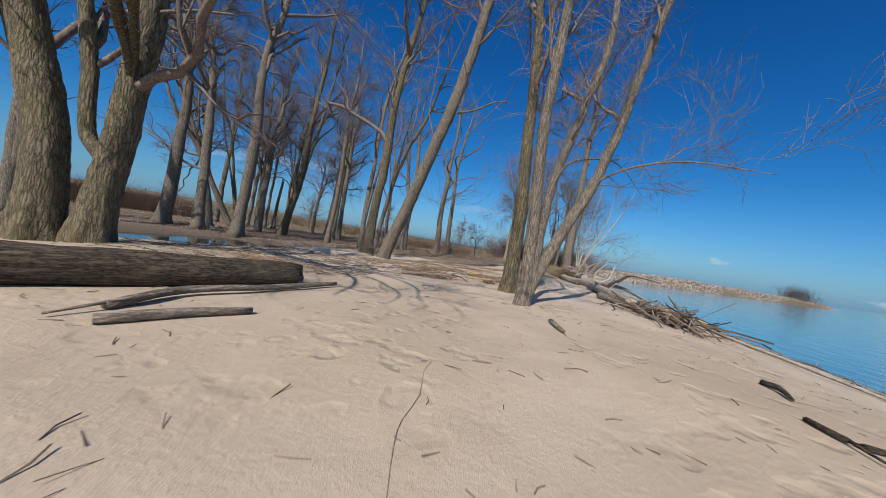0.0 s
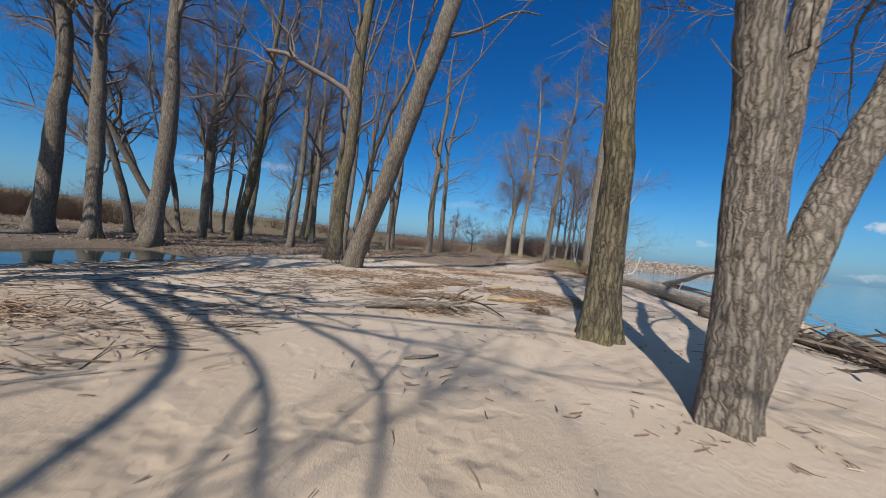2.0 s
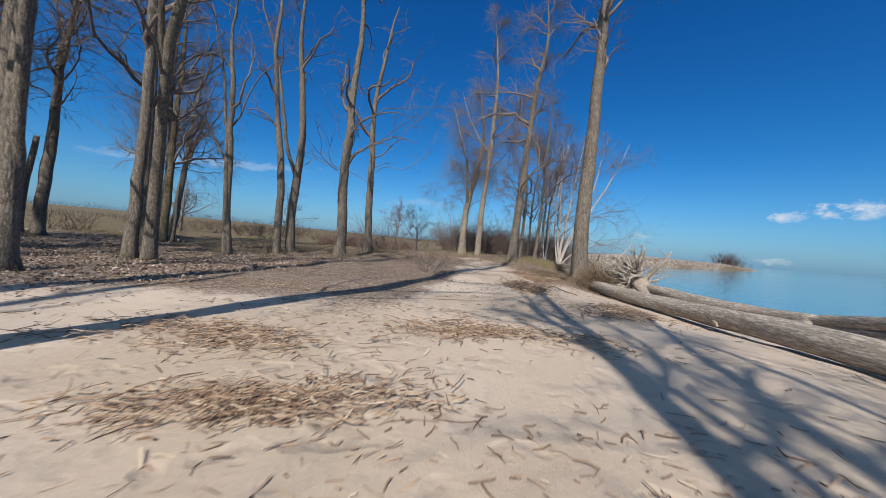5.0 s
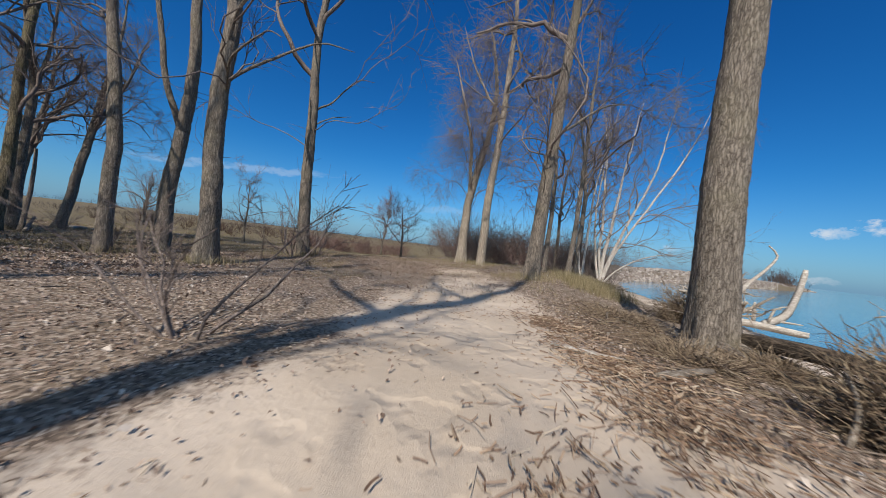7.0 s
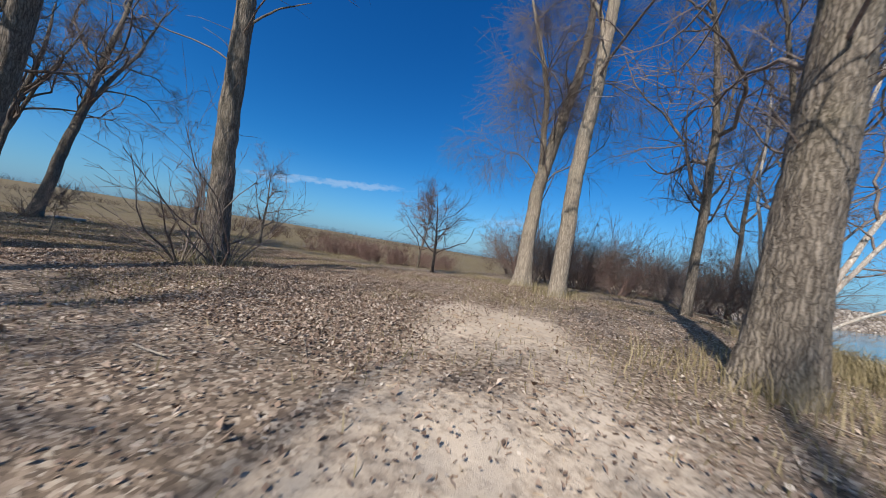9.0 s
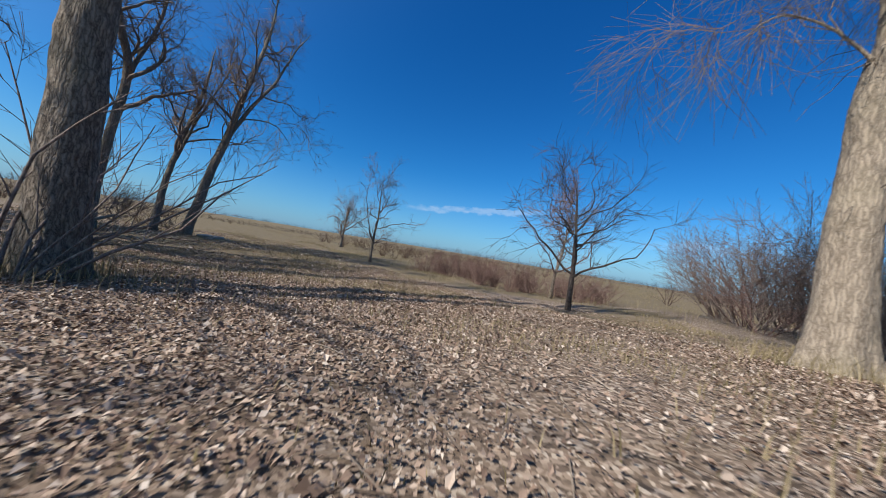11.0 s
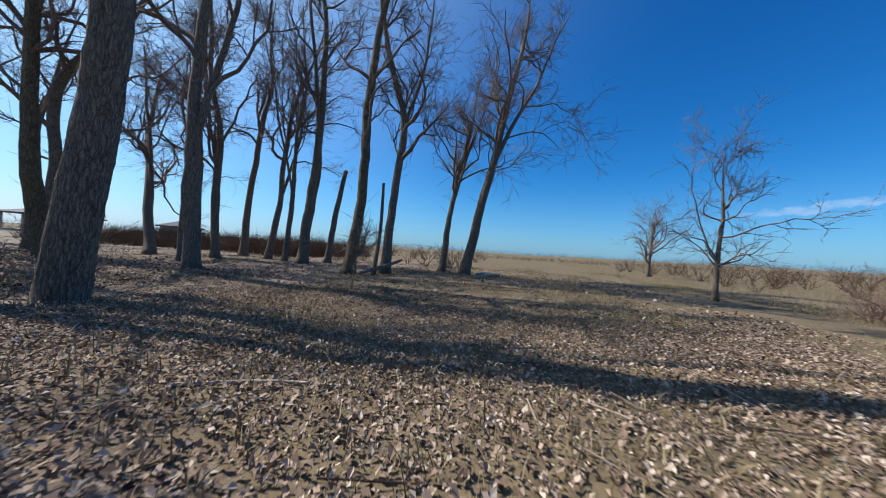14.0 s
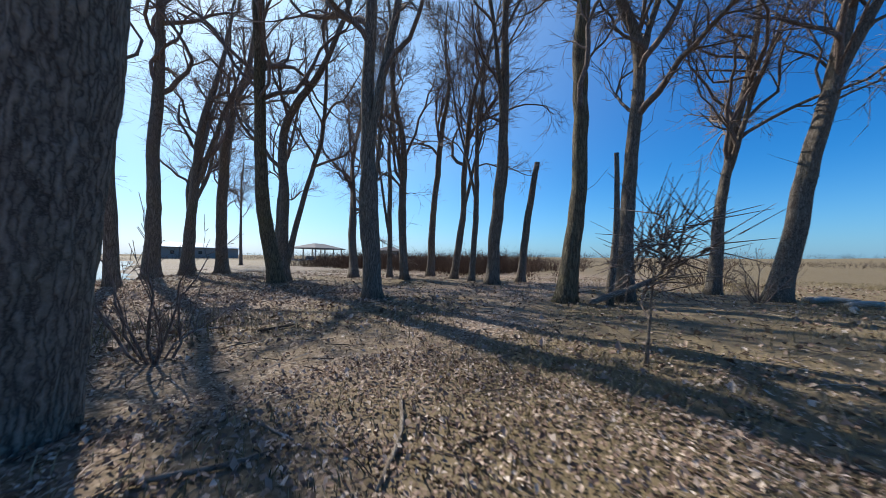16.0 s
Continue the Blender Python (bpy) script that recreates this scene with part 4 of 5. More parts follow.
strew(bush_d, [(rs.uniform(-46, -22), rs.uniform(50, 72)) for _ in range(60)], rs, 0.7, 1.2)
strew(bush_d, [(rs.uniform(-9, 4), rs.uniform(56, 82)) for _ in range(34)], rs, 0.9, 1.6)
strew(bush_d, [(rs.uniform(-75, -38), rs.uniform(-20, 44)) for _ in range(30)], rs, 0.6, 1.1)
strew(bush_d, [(rs.uniform(-46, -25), rs.uniform(3, 36)) for _ in range(70)], rs, 0.6, 1.1)


def far_woods(name, label, spots, tall, seed, mat, shoots=6, clump=0.0):
    """Distant brush: many thin stems, standing on the land; clump: how unevenly high it grows."""
    r = np.random.default_rng(seed)
    p = np.array([(x, y, z_at(x, y) - 0.2) for x, y in spots])
    d = np.stack((r.normal(0, 0.3, len(p)), r.normal(0, 0.3, len(p)), np.ones(len(p))), -1)
    k = 40.0 / (20.0 + np.hypot(p[:, 0], p[:, 1] - 25).mean())
    ln = tall * r.uniform(0.55, 1.0, len(p)) * (1 + clump * wave(p[:, 0] * 0.35 * k, p[:, 1] * 0.35 * k, seed))
    ln = np.maximum(ln, 0.25 * tall)
    l1, r1 = grow(p, d, ln, 0.008 * ln + 0.008, 2, 0.2, 0.0, r)
    s, d, pr, f, who = children(l1, r1, shoots, 0.15, 1.0, (0.35, 1.0), r)
    l2, r2 = grow(s, d, ln[who] * r.uniform(0.2, 0.45, len(s)), pr * 0.75, 1, 0.2, 0.05, r)
    v, q, t = gather([tubes(l1, r1, 3, False), tubes(l2, r2, 3, False)])
    tagged(new(name, mesh_from(name, v, q, mat, True, t)), label, "woods", kind="stuff")


def ring(n, lo, hi, a0, a1, r):
    a, d = np.radians(r.uniform(a0, a1, n)), r.uniform(lo, hi, n)
    return np.stack((d * np.sin(a), 25 + d * np.cos(a)), -1)


far_woods("far_brush", "brown brush along the far field's edge", ring(7000, 75, 150, -178, -6, rs), 0.95, 61, BRUSH, 5, 0.5)
far_woods("pond_brush", "dense red-brown brush beyond the flood water", [(rs.uniform(-38, -25), rs.uniform(1, 25)) for _ in range(4600)], 1.6, 65, BRUSH_RED, 6, 0.25)
far_woods("far_woods", "distant bare woods behind the fields", ring(4200, 240, 330, -190, 12, rs), 3.6, 62, BRUSH, 6, 0.35)
far_woods("spit_trees", "small bare trees on the rocky spit", [(86 + rs.normal(0, 2.2) + k * 0.09, 149 + rs.normal(0, 2.2) + k * 0.1) for k in range(160)], 5.0, 63, BRUSH_RED, 8, 0.3)
far_woods("spit_brush", "low brush along the rocky spit", [(20 + f * 96, 78 + f * 104 + rs.normal(0, 3)) for f in rs.uniform(0, 1, 420)], 0.7, 64, BRUSH)


# ---- driftwood ----
def log_line(points, d0, d1, r, step=0.12, knots=0.06, sides=18):
    line = smooth_line(points, step)
    f = np.linspace(0, 1, len(line))
    rad = (d0 + (d1 - d0) * f) / 2
    a = np.linspace(0, 2 * np.pi, sides, endpoint=False)
    s = np.arange(len(line))[:, None] * step
    ph = r.uniform(0, 6.28, 3)
    shape = 1 + knots * np.sin(3 * a + s * 1.7 + ph[0]) + knots * 0.7 * np.sin(5 * a - s * 3.1 + ph[1]) + knots * 0.5 * np.sin(2 * a + s * 6.0 + ph[2])
    shape[0] *= 0.86
    shape[-1] *= 0.8 + 0.25 * np.sin(4 * a)
    return tubes(line[None], rad[None], sides, True, shape[None])


def log(name, label, points, d0, d1, mat, seed, arms=(), category="log", group="driftwood"):
    """A log on the ground: points are x, y and the height of its axis above the land; arms are its broken branches."""
    r = np.random.default_rng(seed)
    p = np.array([(x, y, z_at(x, y) + h) for x, y, h in points])
    root = thing(name, tuple(p[0]), label, category, group)
    turn = Vector(p[-1] - p[0]).to_track_quat("Z", "Y")
    root.rotation_mode, root.rotation_quaternion = "QUATERNION", turn
    back = np.array(turn.to_matrix())
    v, q, t = log_line((p - p[0]) @ back, d0, d1, r)
    part("trunk", mesh_from("trunk", v, q, mat, True, t), root)
    for k, (pts, a0, a1) in enumerate(arms):
        w = np.array([(x, y, z_at(x, y) + h) for x, y, h in pts]) - p[0]
        v, q, t = log_line(w @ back, a0, a1, r, 0.1, 0.08, 10)
        part("branch", mesh_from("branch", v, q, mat, True, t), root)
    return root


log("fallen_log", "thick dark rotting log lying on pale sand", [(-2.75, 6.1, 0.17), (-1.85, 7.8, 0.18), (-1.08, 9.4, 0.14)], 0.42, 0.28, DRIFT_DARK, 301)
log("driftwood_branch", "short weathered driftwood piece with hollow end on sand", [(-0.76, 7.18, 0.04), (-0.58, 7.65, 0.045), (-0.36, 8.05, 0.035)], 0.085, 0.06, DRIFT, 302)
log("driftwood_branch", "long crooked driftwood pole beside the fallen log", [(-1.0, 7.35, 0.04), (-1.12, 8.0, 0.06), (-0.9, 8.8, 0.05), (-0.7, 9.7, 0.05)], 0.075, 0.06, DRIFT, 303, [([(-1.1, 7.9, 0.06), (-1.0, 7.5, 0.07), (-1.02, 7.05, 0.03)], 0.04, 0.02)])
log("driftwood_log", "long weathered grey trunk lying along the beach", [(3.3, 27.0, 0.14), (3.75, 24.5, 0.17), (4.05, 21.5, 0.2), (4.3, 18.5, 0.2), (4.5, 15.6, 0.17)], 0.30, 0.34, DRIFT_GREY, 304,
    [([(3.95, 23.0, 0.25), (3.75, 22.5, 0.1)], 0.12, 0.04), ([(4.2, 19.6, 0.3), (4.05, 19.3, 0.45)], 0.07, 0.03)])
log("driftwood_log", "weathered forked trunk lying behind the long log", [(4.7, 26.9, 0.3), (5.05, 24.4, 0.36), (5.2, 22.7, 0.42)], 0.34, 0.24, DRIFT_GREY, 305,
    [([(5.2, 22.9, 0.42), (5.32, 21.5, 0.7), (5.46, 20.4, 0.98), (5.75, 19.2, 1.05), (5.95, 18.4, 1.02)], 0.2, 0.05), ([(5.2, 22.8, 0.42), (5.5, 21.0, 0.42), (5.7, 19.6, 0.3), (5.8, 18.2, 0.16)], 0.17, 0.09), ([(5.4, 20.9, 0.85), (5.45, 20.7, 1.1)], 0.05, 0.02), ([(5.3, 21.6, 0.62), (4.95, 20.9, 0.3), (4.8, 20.5, 0.1)], 0.05, 0.03)])
log("driftwood_log", "dark broken log stub beside the pale trunk", [(4.9, 20.4, 0.1), (5.3, 18.9, 0.12)], 0.2, 0.16, DRIFT_DARK, 335)
log("driftwood_log", "short dark log in the driftwood pile", [(3.9, 17.1, 0.1), (4.5, 15.5, 0.1), (5.0, 14.2, 0.1)], 0.22, 0.2, DRIFT, 306)
log("driftwood_log", "broken brown log end in the driftwood pile", [(4.55, 15.2, 0.22), (4.9, 14.2, 0.18), (5.15, 13.6, 0.12)], 0.25, 0.16, DRIFT, 307,
    [([(4.9, 14.2, 0.18), (5.0, 13.75, 0.2), (5.25, 13.3, 0.1)], 0.07, 0.02), ([(5.05, 13.8, 0.15), (5.0, 13.4, 0.06), (5.1, 13.05, 0.02)], 0.08, 0.02), ([(4.7, 14.8, 0.25), (5.0, 14.5, 0.4), (5.3, 14.45, 0.5)], 0.06, 0.02), ([(5.1, 13.7, 0.14), (5.3, 13.5, 0.24), (5.5, 13.2, 0.22)], 0.06, 0.015)])
log("driftwood_pole", "pale straight pole at the water's edge", [(5.4, 17.6, 0.1), (6.2, 14.4, 0.06), (7.2, 11.0, 0.04)], 0.07, 0.05, DRIFT_WHITE, 308)
log("driftwood_pole", "yellow stripped pole in the pile", [(5.2, 15.8, 0.25), (6.1, 15.3, 0.22)], 0.07, 0.05, YELLOW_WOOD, 309)
log("driftwood_branch", "small curved driftwood lying on open sand", [(2.24, 10.5, 0.03), (2.3, 10.25, 0.035), (2.38, 10.0, 0.03)], 0.07, 0.05, DRIFT, 310)
log("driftwood_branch", "dark crooked branch on the beach slope", [(4.4, 10.12, 0.03), (4.46, 9.95, 0.045), (4.34, 9.58, 0.02)], 0.07, 0.03, DRIFT_DARK, 311)
log("driftwood_branch", "long dark stick curving down the beach", [(4.0, 8.9, 0.02), (4.07, 8.66, 0.03), (4.24, 8.66, 0.03), (4.6, 8.75, 0.02), (5.0, 8.7, 0.02)], 0.045, 0.02, DRIFT_DARK, 312, [([(4.07, 8.66, 0.03), (4.1, 8.45, 0.03), (4.2, 8.15, 0.02)], 0.02, 0.01)])
log("stripped_branch", "bare yellow stick lying on reed wrack", [(-0.1, 15.78, 0.05), (0.08, 15.88, 0.06), (0.24, 16.05, 0.06)], 0.07, 0.06, YELLOW_WOOD, 313, category="stick")
log("stripped_branch", "orange-yellow stick among straw wrack", [(0.0, 14.75, 0.04), (0.45, 14.85, 0.05), (0.75, 14.95, 0.05)], 0.055, 0.05, YELLOW_WOOD, 314, category="stick")
log("driftwood_branch", "short stick on sand near the tall trunk", [(-0.2, 11.85, 0.012), (-0.07, 11.95, 0.016), (0.0, 12.05, 0.012)], 0.028, 0.018, DRIFT, 315)
log("driftwood_branch", "thin pole lying across the wrack line", [(-0.95, 14.35, 0.02), (-0.6, 14.3, 0.03), (-0.3, 14.36, 0.02)], 0.022, 0.014, DRIFT, 316)
log("driftwood_root", "weathered brown root piece with splayed root ends on a reed heap", [(-1.25, 13.12, 0.05), (-0.85, 13.3, 0.07), (-0.45, 13.5, 0.08), (-0.25, 13.6, 0.08)], 0.075, 0.1, DRIFT, 341,
    [([(-0.3, 13.58, 0.08), (-0.1, 13.72, 0.15), (0.05, 13.85, 0.2)], 0.05, 0.015), ([(-0.3, 13.56, 0.08), (-0.05, 13.6, 0.1), (0.12, 13.56, 0.04)], 0.045, 0.012), ([(-0.35, 13.57, 0.09), (-0.25, 13.75, 0.2), (-0.15, 13.85, 0.26)], 0.04, 0.012), ([(-0.3, 13.55, 0.07), (-0.15, 13.45, 0.06), (-0.02, 13.38, 0.02)], 0.04, 0.012), ([(-0.5, 13.5, 0.09), (-0.45, 13.7, 0.16), (-0.5, 13.85, 0.2)], 0.03, 0.01), ([(-0.9, 13.28, 0.07), (-0.8, 13.45, 0.1), (-0.65, 13.6, 0.1)], 0.035, 0.015)], category="driftwood")
log("driftwood_branch", "dark crooked branch leaning out of a reed heap", [(-0.3, 14.05, 0.1), (0.05, 13.85, 0.09), (0.25, 13.66, 0.05), (0.36, 13.55, 0.02)], 0.026, 0.014, DRIFT_DARK, 342, [([(0.05, 13.85, 0.09), (0.25, 13.8, 0.12)], 0.018, 0.01)])
log("driftwood_branch", "short brown driftwood piece on the reed heap", [(-0.95, 13.85, 0.06), (-0.75, 13.95, 0.08), (-0.55, 13.95, 0.06)], 0.04, 0.03, DRIFT, 343)
log("fallen_branch", "bleached branch lying in field litter", [(-20.9, 37.6, 0.04), (-20.2, 37.4, 0.05), (-19.4, 37.3, 0.04)], 0.09, 0.05, DRIFT_WHITE, 317)
log("fallen_log", "propped broken log at the foot of a forked tree", [(-17.6, 33.4, 0.1), (-18.6, 34.0, 0.35), (-19.2, 34.4, 0.55)], 0.14, 0.1, DRIFT, 318)
log("fallen_branch", "pale fallen branch in the trees' shadow", [(-8.6, 36.6, 0.012), (-8.9, 37.0, 0.016), (-9.0, 37.35, 0.012)], 0.024, 0.014, DRIFT_WHITE, 319)
log("fallen_branch", "grey dead branch on dry litter", [(-11.9, 33.9, 0.02), (-11.6, 34.25, 0.03), (-11.25, 34.5, 0.02)], 0.028, 0.016, DRIFT, 320)
log("fallen_branch", "small white stick beside the path", [(1.35, 27.9, 0.02), (1.7, 27.75, 0.03), (1.95, 27.75, 0.02)], 0.05, 0.035, DRIFT_WHITE, 321)
log("fallen_branch", "weathered stick on the littered bank", [(2.0, 27.3, 0.03), (2.5, 27.7, 0.05), (2.75, 28.0, 0.05)], 0.07, 0.05, DRIFT, 322)


log("buried_root", "thin dark root half buried in open sand", [(1.66, 6.75, 0.0), (1.5, 7.15, 0.004), (1.45, 7.35, 0.002), (1.44, 7.61, 0.004), (1.35, 7.9, 0.003), (1.34, 8.11, 0.0)], 0.006, 0.004, DRIFT, 370, category="root")
log("dead_twig", "bent dark twig lying on open sand below the bank", [(1.72, 24.88, 0.02), (1.92, 25.06, 0.05), (1.99, 24.78, 0.03), (2.07, 24.5, 0.02), (2.2, 24.1, 0.02)], 0.02, 0.012, DRIFT_DARK, 371, [([(1.92, 25.0, 0.04), (1.9, 24.7, 0.02)], 0.01, 0.006)], category="stick")
for k, (pts, d, look_of) in enumerate((([(-10.6, 33.86), (-10.88, 33.97), (-11.06, 34.0)], 0.03, DRIFT), ([(-11.0, 31.2), (-11.36, 30.98), (-11.8, 30.92)], 0.04, DRIFT_GREY), ([(-11.08, 33.5), (-11.12, 33.75), (-11.17, 33.95)], 0.015, DRIFT_WHITE),
                                    ([(-11.8, 34.1), (-11.87, 34.34), (-11.95, 34.62)], 0.022, DRIFT_DARK), ([(-11.7, 34.5), (-12.05, 34.63)], 0.022, DRIFT), ([(-11.85, 31.45), (-12.3, 31.4)], 0.04, DRIFT_DARK),
                                    ([(-9.2, 37.1), (-9.49, 37.04), (-9.72, 37.05)], 0.02, DRIFT), ([(-9.92, 37.72), (-9.67, 37.94), (-9.5, 38.1)], 0.014, DRIFT_GREY), ([(-9.57, 37.1), (-9.42, 37.36)], 0.014, DRIFT))):
    log("fallen_branch", "dead grey branch lying in the leaf litter", [(x, y, d * 0.7) for x, y in pts], d, d * 0.6, look_of, 380 + k, category="branch", group="dead branches in the litter")
for k, (x, y, turn, ln) in enumerate(((-22.6, 37.45, 2.1, 0.9), (-22.3, 37.6, 1.7, 0.7), (-22.45, 37.3, 0.4, 0.5), (-21.6, 37.85, 2.3, 0.8), (-22.1, 37.3, 2.6, 0.6))):
    log("split_log", "pale split log lying on the field litter", [(x - 0.5 * ln * math.cos(turn), y - 0.5 * ln * math.sin(turn), 0.07), (x, y, 0.1), (x + 0.5 * ln * math.cos(turn), y + 0.5 * ln * math.sin(turn), 0.07)], 0.13, 0.12, DRIFT_WHITE, 395 + k, group="split logs")


def root_wad(name, label, at, aim, seed, size, mat):
    """An upturned root plate at a trunk's end: a knot of many forked bleached roots."""
    r = np.random.default_rng(seed)
    x, y, h = at
    root = thing(name, (x, y, z_at(x, y) + h), label, "driftwood", "driftwood")
    n = 46
    d = unit(r.normal(0, 1, (n, 3)) * np.array([0.9, 0.9, 0.8]) + np.array(aim) * 0.9 + np.array([0, 0, 0.5]))
    s = r.normal(0, 0.10, (n, 3))
    ln = size * r.uniform(0.5, 1.15, n)
    l1, r1 = grow(s, d, ln, r.uniform(0.022, 0.085, n), 9, 0.2, 0.0, r)
    s2, d2, pr, f, who = children(l1, r1, 4, 0.25, 0.95, (0.4, 1.0), r)
    l2, r2 = grow(s2, d2, ln[who] * r.uniform(0.2, 0.45, len(s2)), pr * 0.6, 5, 0.26, 0.0, r)
    s3, d3, pr3, f, who3 = children(l2, r2, 3, 0.2, 1.0, (0.4, 1.0), r)
    l3, r3 = grow(s3, d3, r.uniform(0.06, 0.22, len(s3)), pr3 * 0.5, 2, 0.2, 0.0, r)
    v, q, t = gather([tubes(l1, r1, 8), tubes(l2, r2, 5), tubes(l3, r3, 3, False)])
    part("root_plate", mesh_from("root_plate", v, q, mat, True, t), root)
    v, q, t = log_line(np.array([(0, 0, 0), np.array(aim) * -0.35 + (0, 0, -0.02), np.array(aim) * -0.8 + (0, 0, -0.1)]), 0.42, 0.34, r)
    part("stump", mesh_from("stump", v, q, mat, True, t), root)
    return root


root_wad("root_wad", "pale tangled roots beside a dried brush heap", (4.85, 31.9, 0.4), (0.1, -0.3, 0.6), 332, 0.7, DRIFT_GREY)
root_wad("root_wad", "grey bleached upturned root wad at a drift log's end", (4.55, 27.0, 0.5), (-0.2, 0.75, 0.5), 331, 1.05, DRIFT_GREY)
log("driftwood_log", "brown log wedged against the bank below the oak-like trunk", [(3.85, 30.1, 0.22), (4.2, 29.1, 0.33), (4.5, 28.2, 0.35)], 0.2, 0.18, DRIFT_DARK, 333)
log("driftwood_snag", "bleached driftwood with upright forked limbs", [(5.9, 33.6, 0.2), (6.5, 33.5, 0.24), (7.4, 33.2, 0.3)], 0.2, 0.14, DRIFT_WHITE, 334,
    [([(6.2, 33.5, 0.25), (6.15, 33.5, 0.62), (6.3, 33.5, 1.05), (6.72, 33.55, 1.55), (6.95, 33.6, 1.95), (6.82, 33.7, 2.15)], 0.13, 0.035), ([(6.75, 33.5, 0.3), (7.15, 33.5, 0.62), (7.35, 33.5, 1.2), (7.45, 33.5, 1.75)], 0.17, 0.1),
     ([(6.55, 33.5, 0.3), (6.48, 33.4, 0.75)], 0.09, 0.05), ([(6.8, 33.45, 0.35), (6.85, 33.35, 0.7), (7.05, 33.3, 0.82)], 0.06, 0.03), ([(6.95, 33.5, 0.45), (7.4, 33.35, 0.5)], 0.06, 0.03)])
for k, (pts, d) in enumerate((([(3.85, 29.8, 0.16), (4.15, 29.35, 0.14), (4.3, 28.9, 0.06), (4.35, 28.6, 0.0)], 0.2), ([(3.7, 29.7, 0.14), (3.75, 29.2, 0.09), (3.95, 28.8, 0.03)], 0.16), ([(3.5, 29.75, 0.1), (3.2, 29.4, 0.05), (3.05, 29.0, 0.0)], 0.13), ([(3.95, 29.9, 0.14), (4.4, 29.8, 0.08), (4.8, 29.5, 0.0)], 0.16))):
    log("tree_root", "thick grey root running out of the bank at a trunk's foot", pts, d, d * 0.35, BARK, 360 + k, category="root", group="roots of the bank tree")


def brush_heap(name, label, at, size, n, seed):
    """A dead, dried-out heap of fine twigs."""
    r = np.random.default_rng(seed)
    x, y = at
    root = thing(name, (x, y, z_at(x, y)), label, "brush", "driftwood")
    u = r.normal(0, 0.42, (n, 3)) * size
    u[:, 2] = np.abs(u[:, 2])
    d = unit(u + r.normal(0, 0.25, (n, 3)) * size)
    l1, r1 = grow(u * 0.75, d, r.uniform(0.05, 0.22, n), r.uniform(0.003, 0.007, n), 2, 0.35, -0.05, r)
    v, q, t = tubes(l1, r1, 3, False)
    part("twig_mass", mesh_from("twig_mass", v, q, HEAP, False, t), root)
    for k in range(7):
        a, b = r.normal(0, 0.33, 3) * size, r.normal(0, 0.45, 3) * size
        a[2], b[2] = 0.02 + 0.3 * abs(a[2]), 0.02 + 0.9 * abs(b[2])
        v, q, t = log_line(np.array([a, (a + b) / 2 + r.normal(0, 0.04, 3), b]), 0.035, 0.018, r, 0.1, 0.08, 6)
        part("stick", mesh_from("stick", v, q, DRIFT, True, t), root, "grey broken stick")


brush_heap("brush_heap", "brown dried brush heap lying against the drift log", (3.45, 27.05), (0.62, 0.75, 0.75), 8500, 341)
brush_heap("brush_heap", "low brown root and grass mass on the bank", (2.75, 28.4), (0.6, 0.6, 0.2), 2200, 342)
brush_heap("brush_heap", "rounded brown heap of dried brush on the beach", (4.65, 32.5), (0.75, 0.75, 0.9), 4200, 345)
brush_heap("brush_heap", "brown dead brush spread over the littered bank", (2.7, 30.6), (0.9, 1.6, 0.16), 3000, 344)
brush_heap("brush_heap", "dry grassy mass below the trunk", (3.9, 29.0), (0.5, 0.5, 0.25), 1500, 343)


# ---- loose cover on the ground ----
def scatter_sticks(name, label, spots, lo, hi, thick, mat, seed, heap=0.03, along=None, category="debris", tilt=0.12, loose=0.5):
    """Many straws or sticks lying on the land."""
    r = np.random.default_rng(seed)
    p = np.asarray(spots, float)
    n = len(p)
    z = height(p[:, 0], p[:, 1]) + r.uniform(0.002, heap, n)
    a = r.uniform(0, 6.28, n) if along is None else r.normal(along, loose, n)
    ln = r.uniform(lo, hi, n)
    d = np.stack((np.cos(a), np.sin(a), r.normal(0, tilt, n)), -1)
    bend = np.stack((-np.sin(a), np.cos(a), 0 * a), -1) * (r.normal(0, 0.10, n) * ln)[:, None]
    c = np.stack((p[:, 0], p[:, 1], z), -1)
    lines = np.stack((c - d * ln[:, None] / 2, c + bend, c + d * ln[:, None] / 2), 1)
    rad = np.repeat((thick * r.uniform(0.5, 1.3, n))[:, None], 3, 1)
    v, q, t = tubes(lines, rad, 3, False)
    tagged(new(name, mesh_from(name, v, q, mat, False, t)), label, category, kind="stuff")


def blob(n, cx, cy, sx, sy, turn, r):
    u = r.normal(0, 0.45, (n, 2)) * (sx, sy)
    c, s = math.cos(turn), math.sin(turn)
    return np.stack((cx + c * u[:, 0] - s * u[:, 1], cy + s * u[:, 0] + c * u[:, 1]), -1)


def where(n, x0, x1, y0, y1, keep, r):
    x, y = r.uniform(x0, x1, n), r.uniform(y0, y1, n)
    k = r.uniform(0, 1, n) < keep(x, y)
    return np.stack((x[k], y[k]), -1)


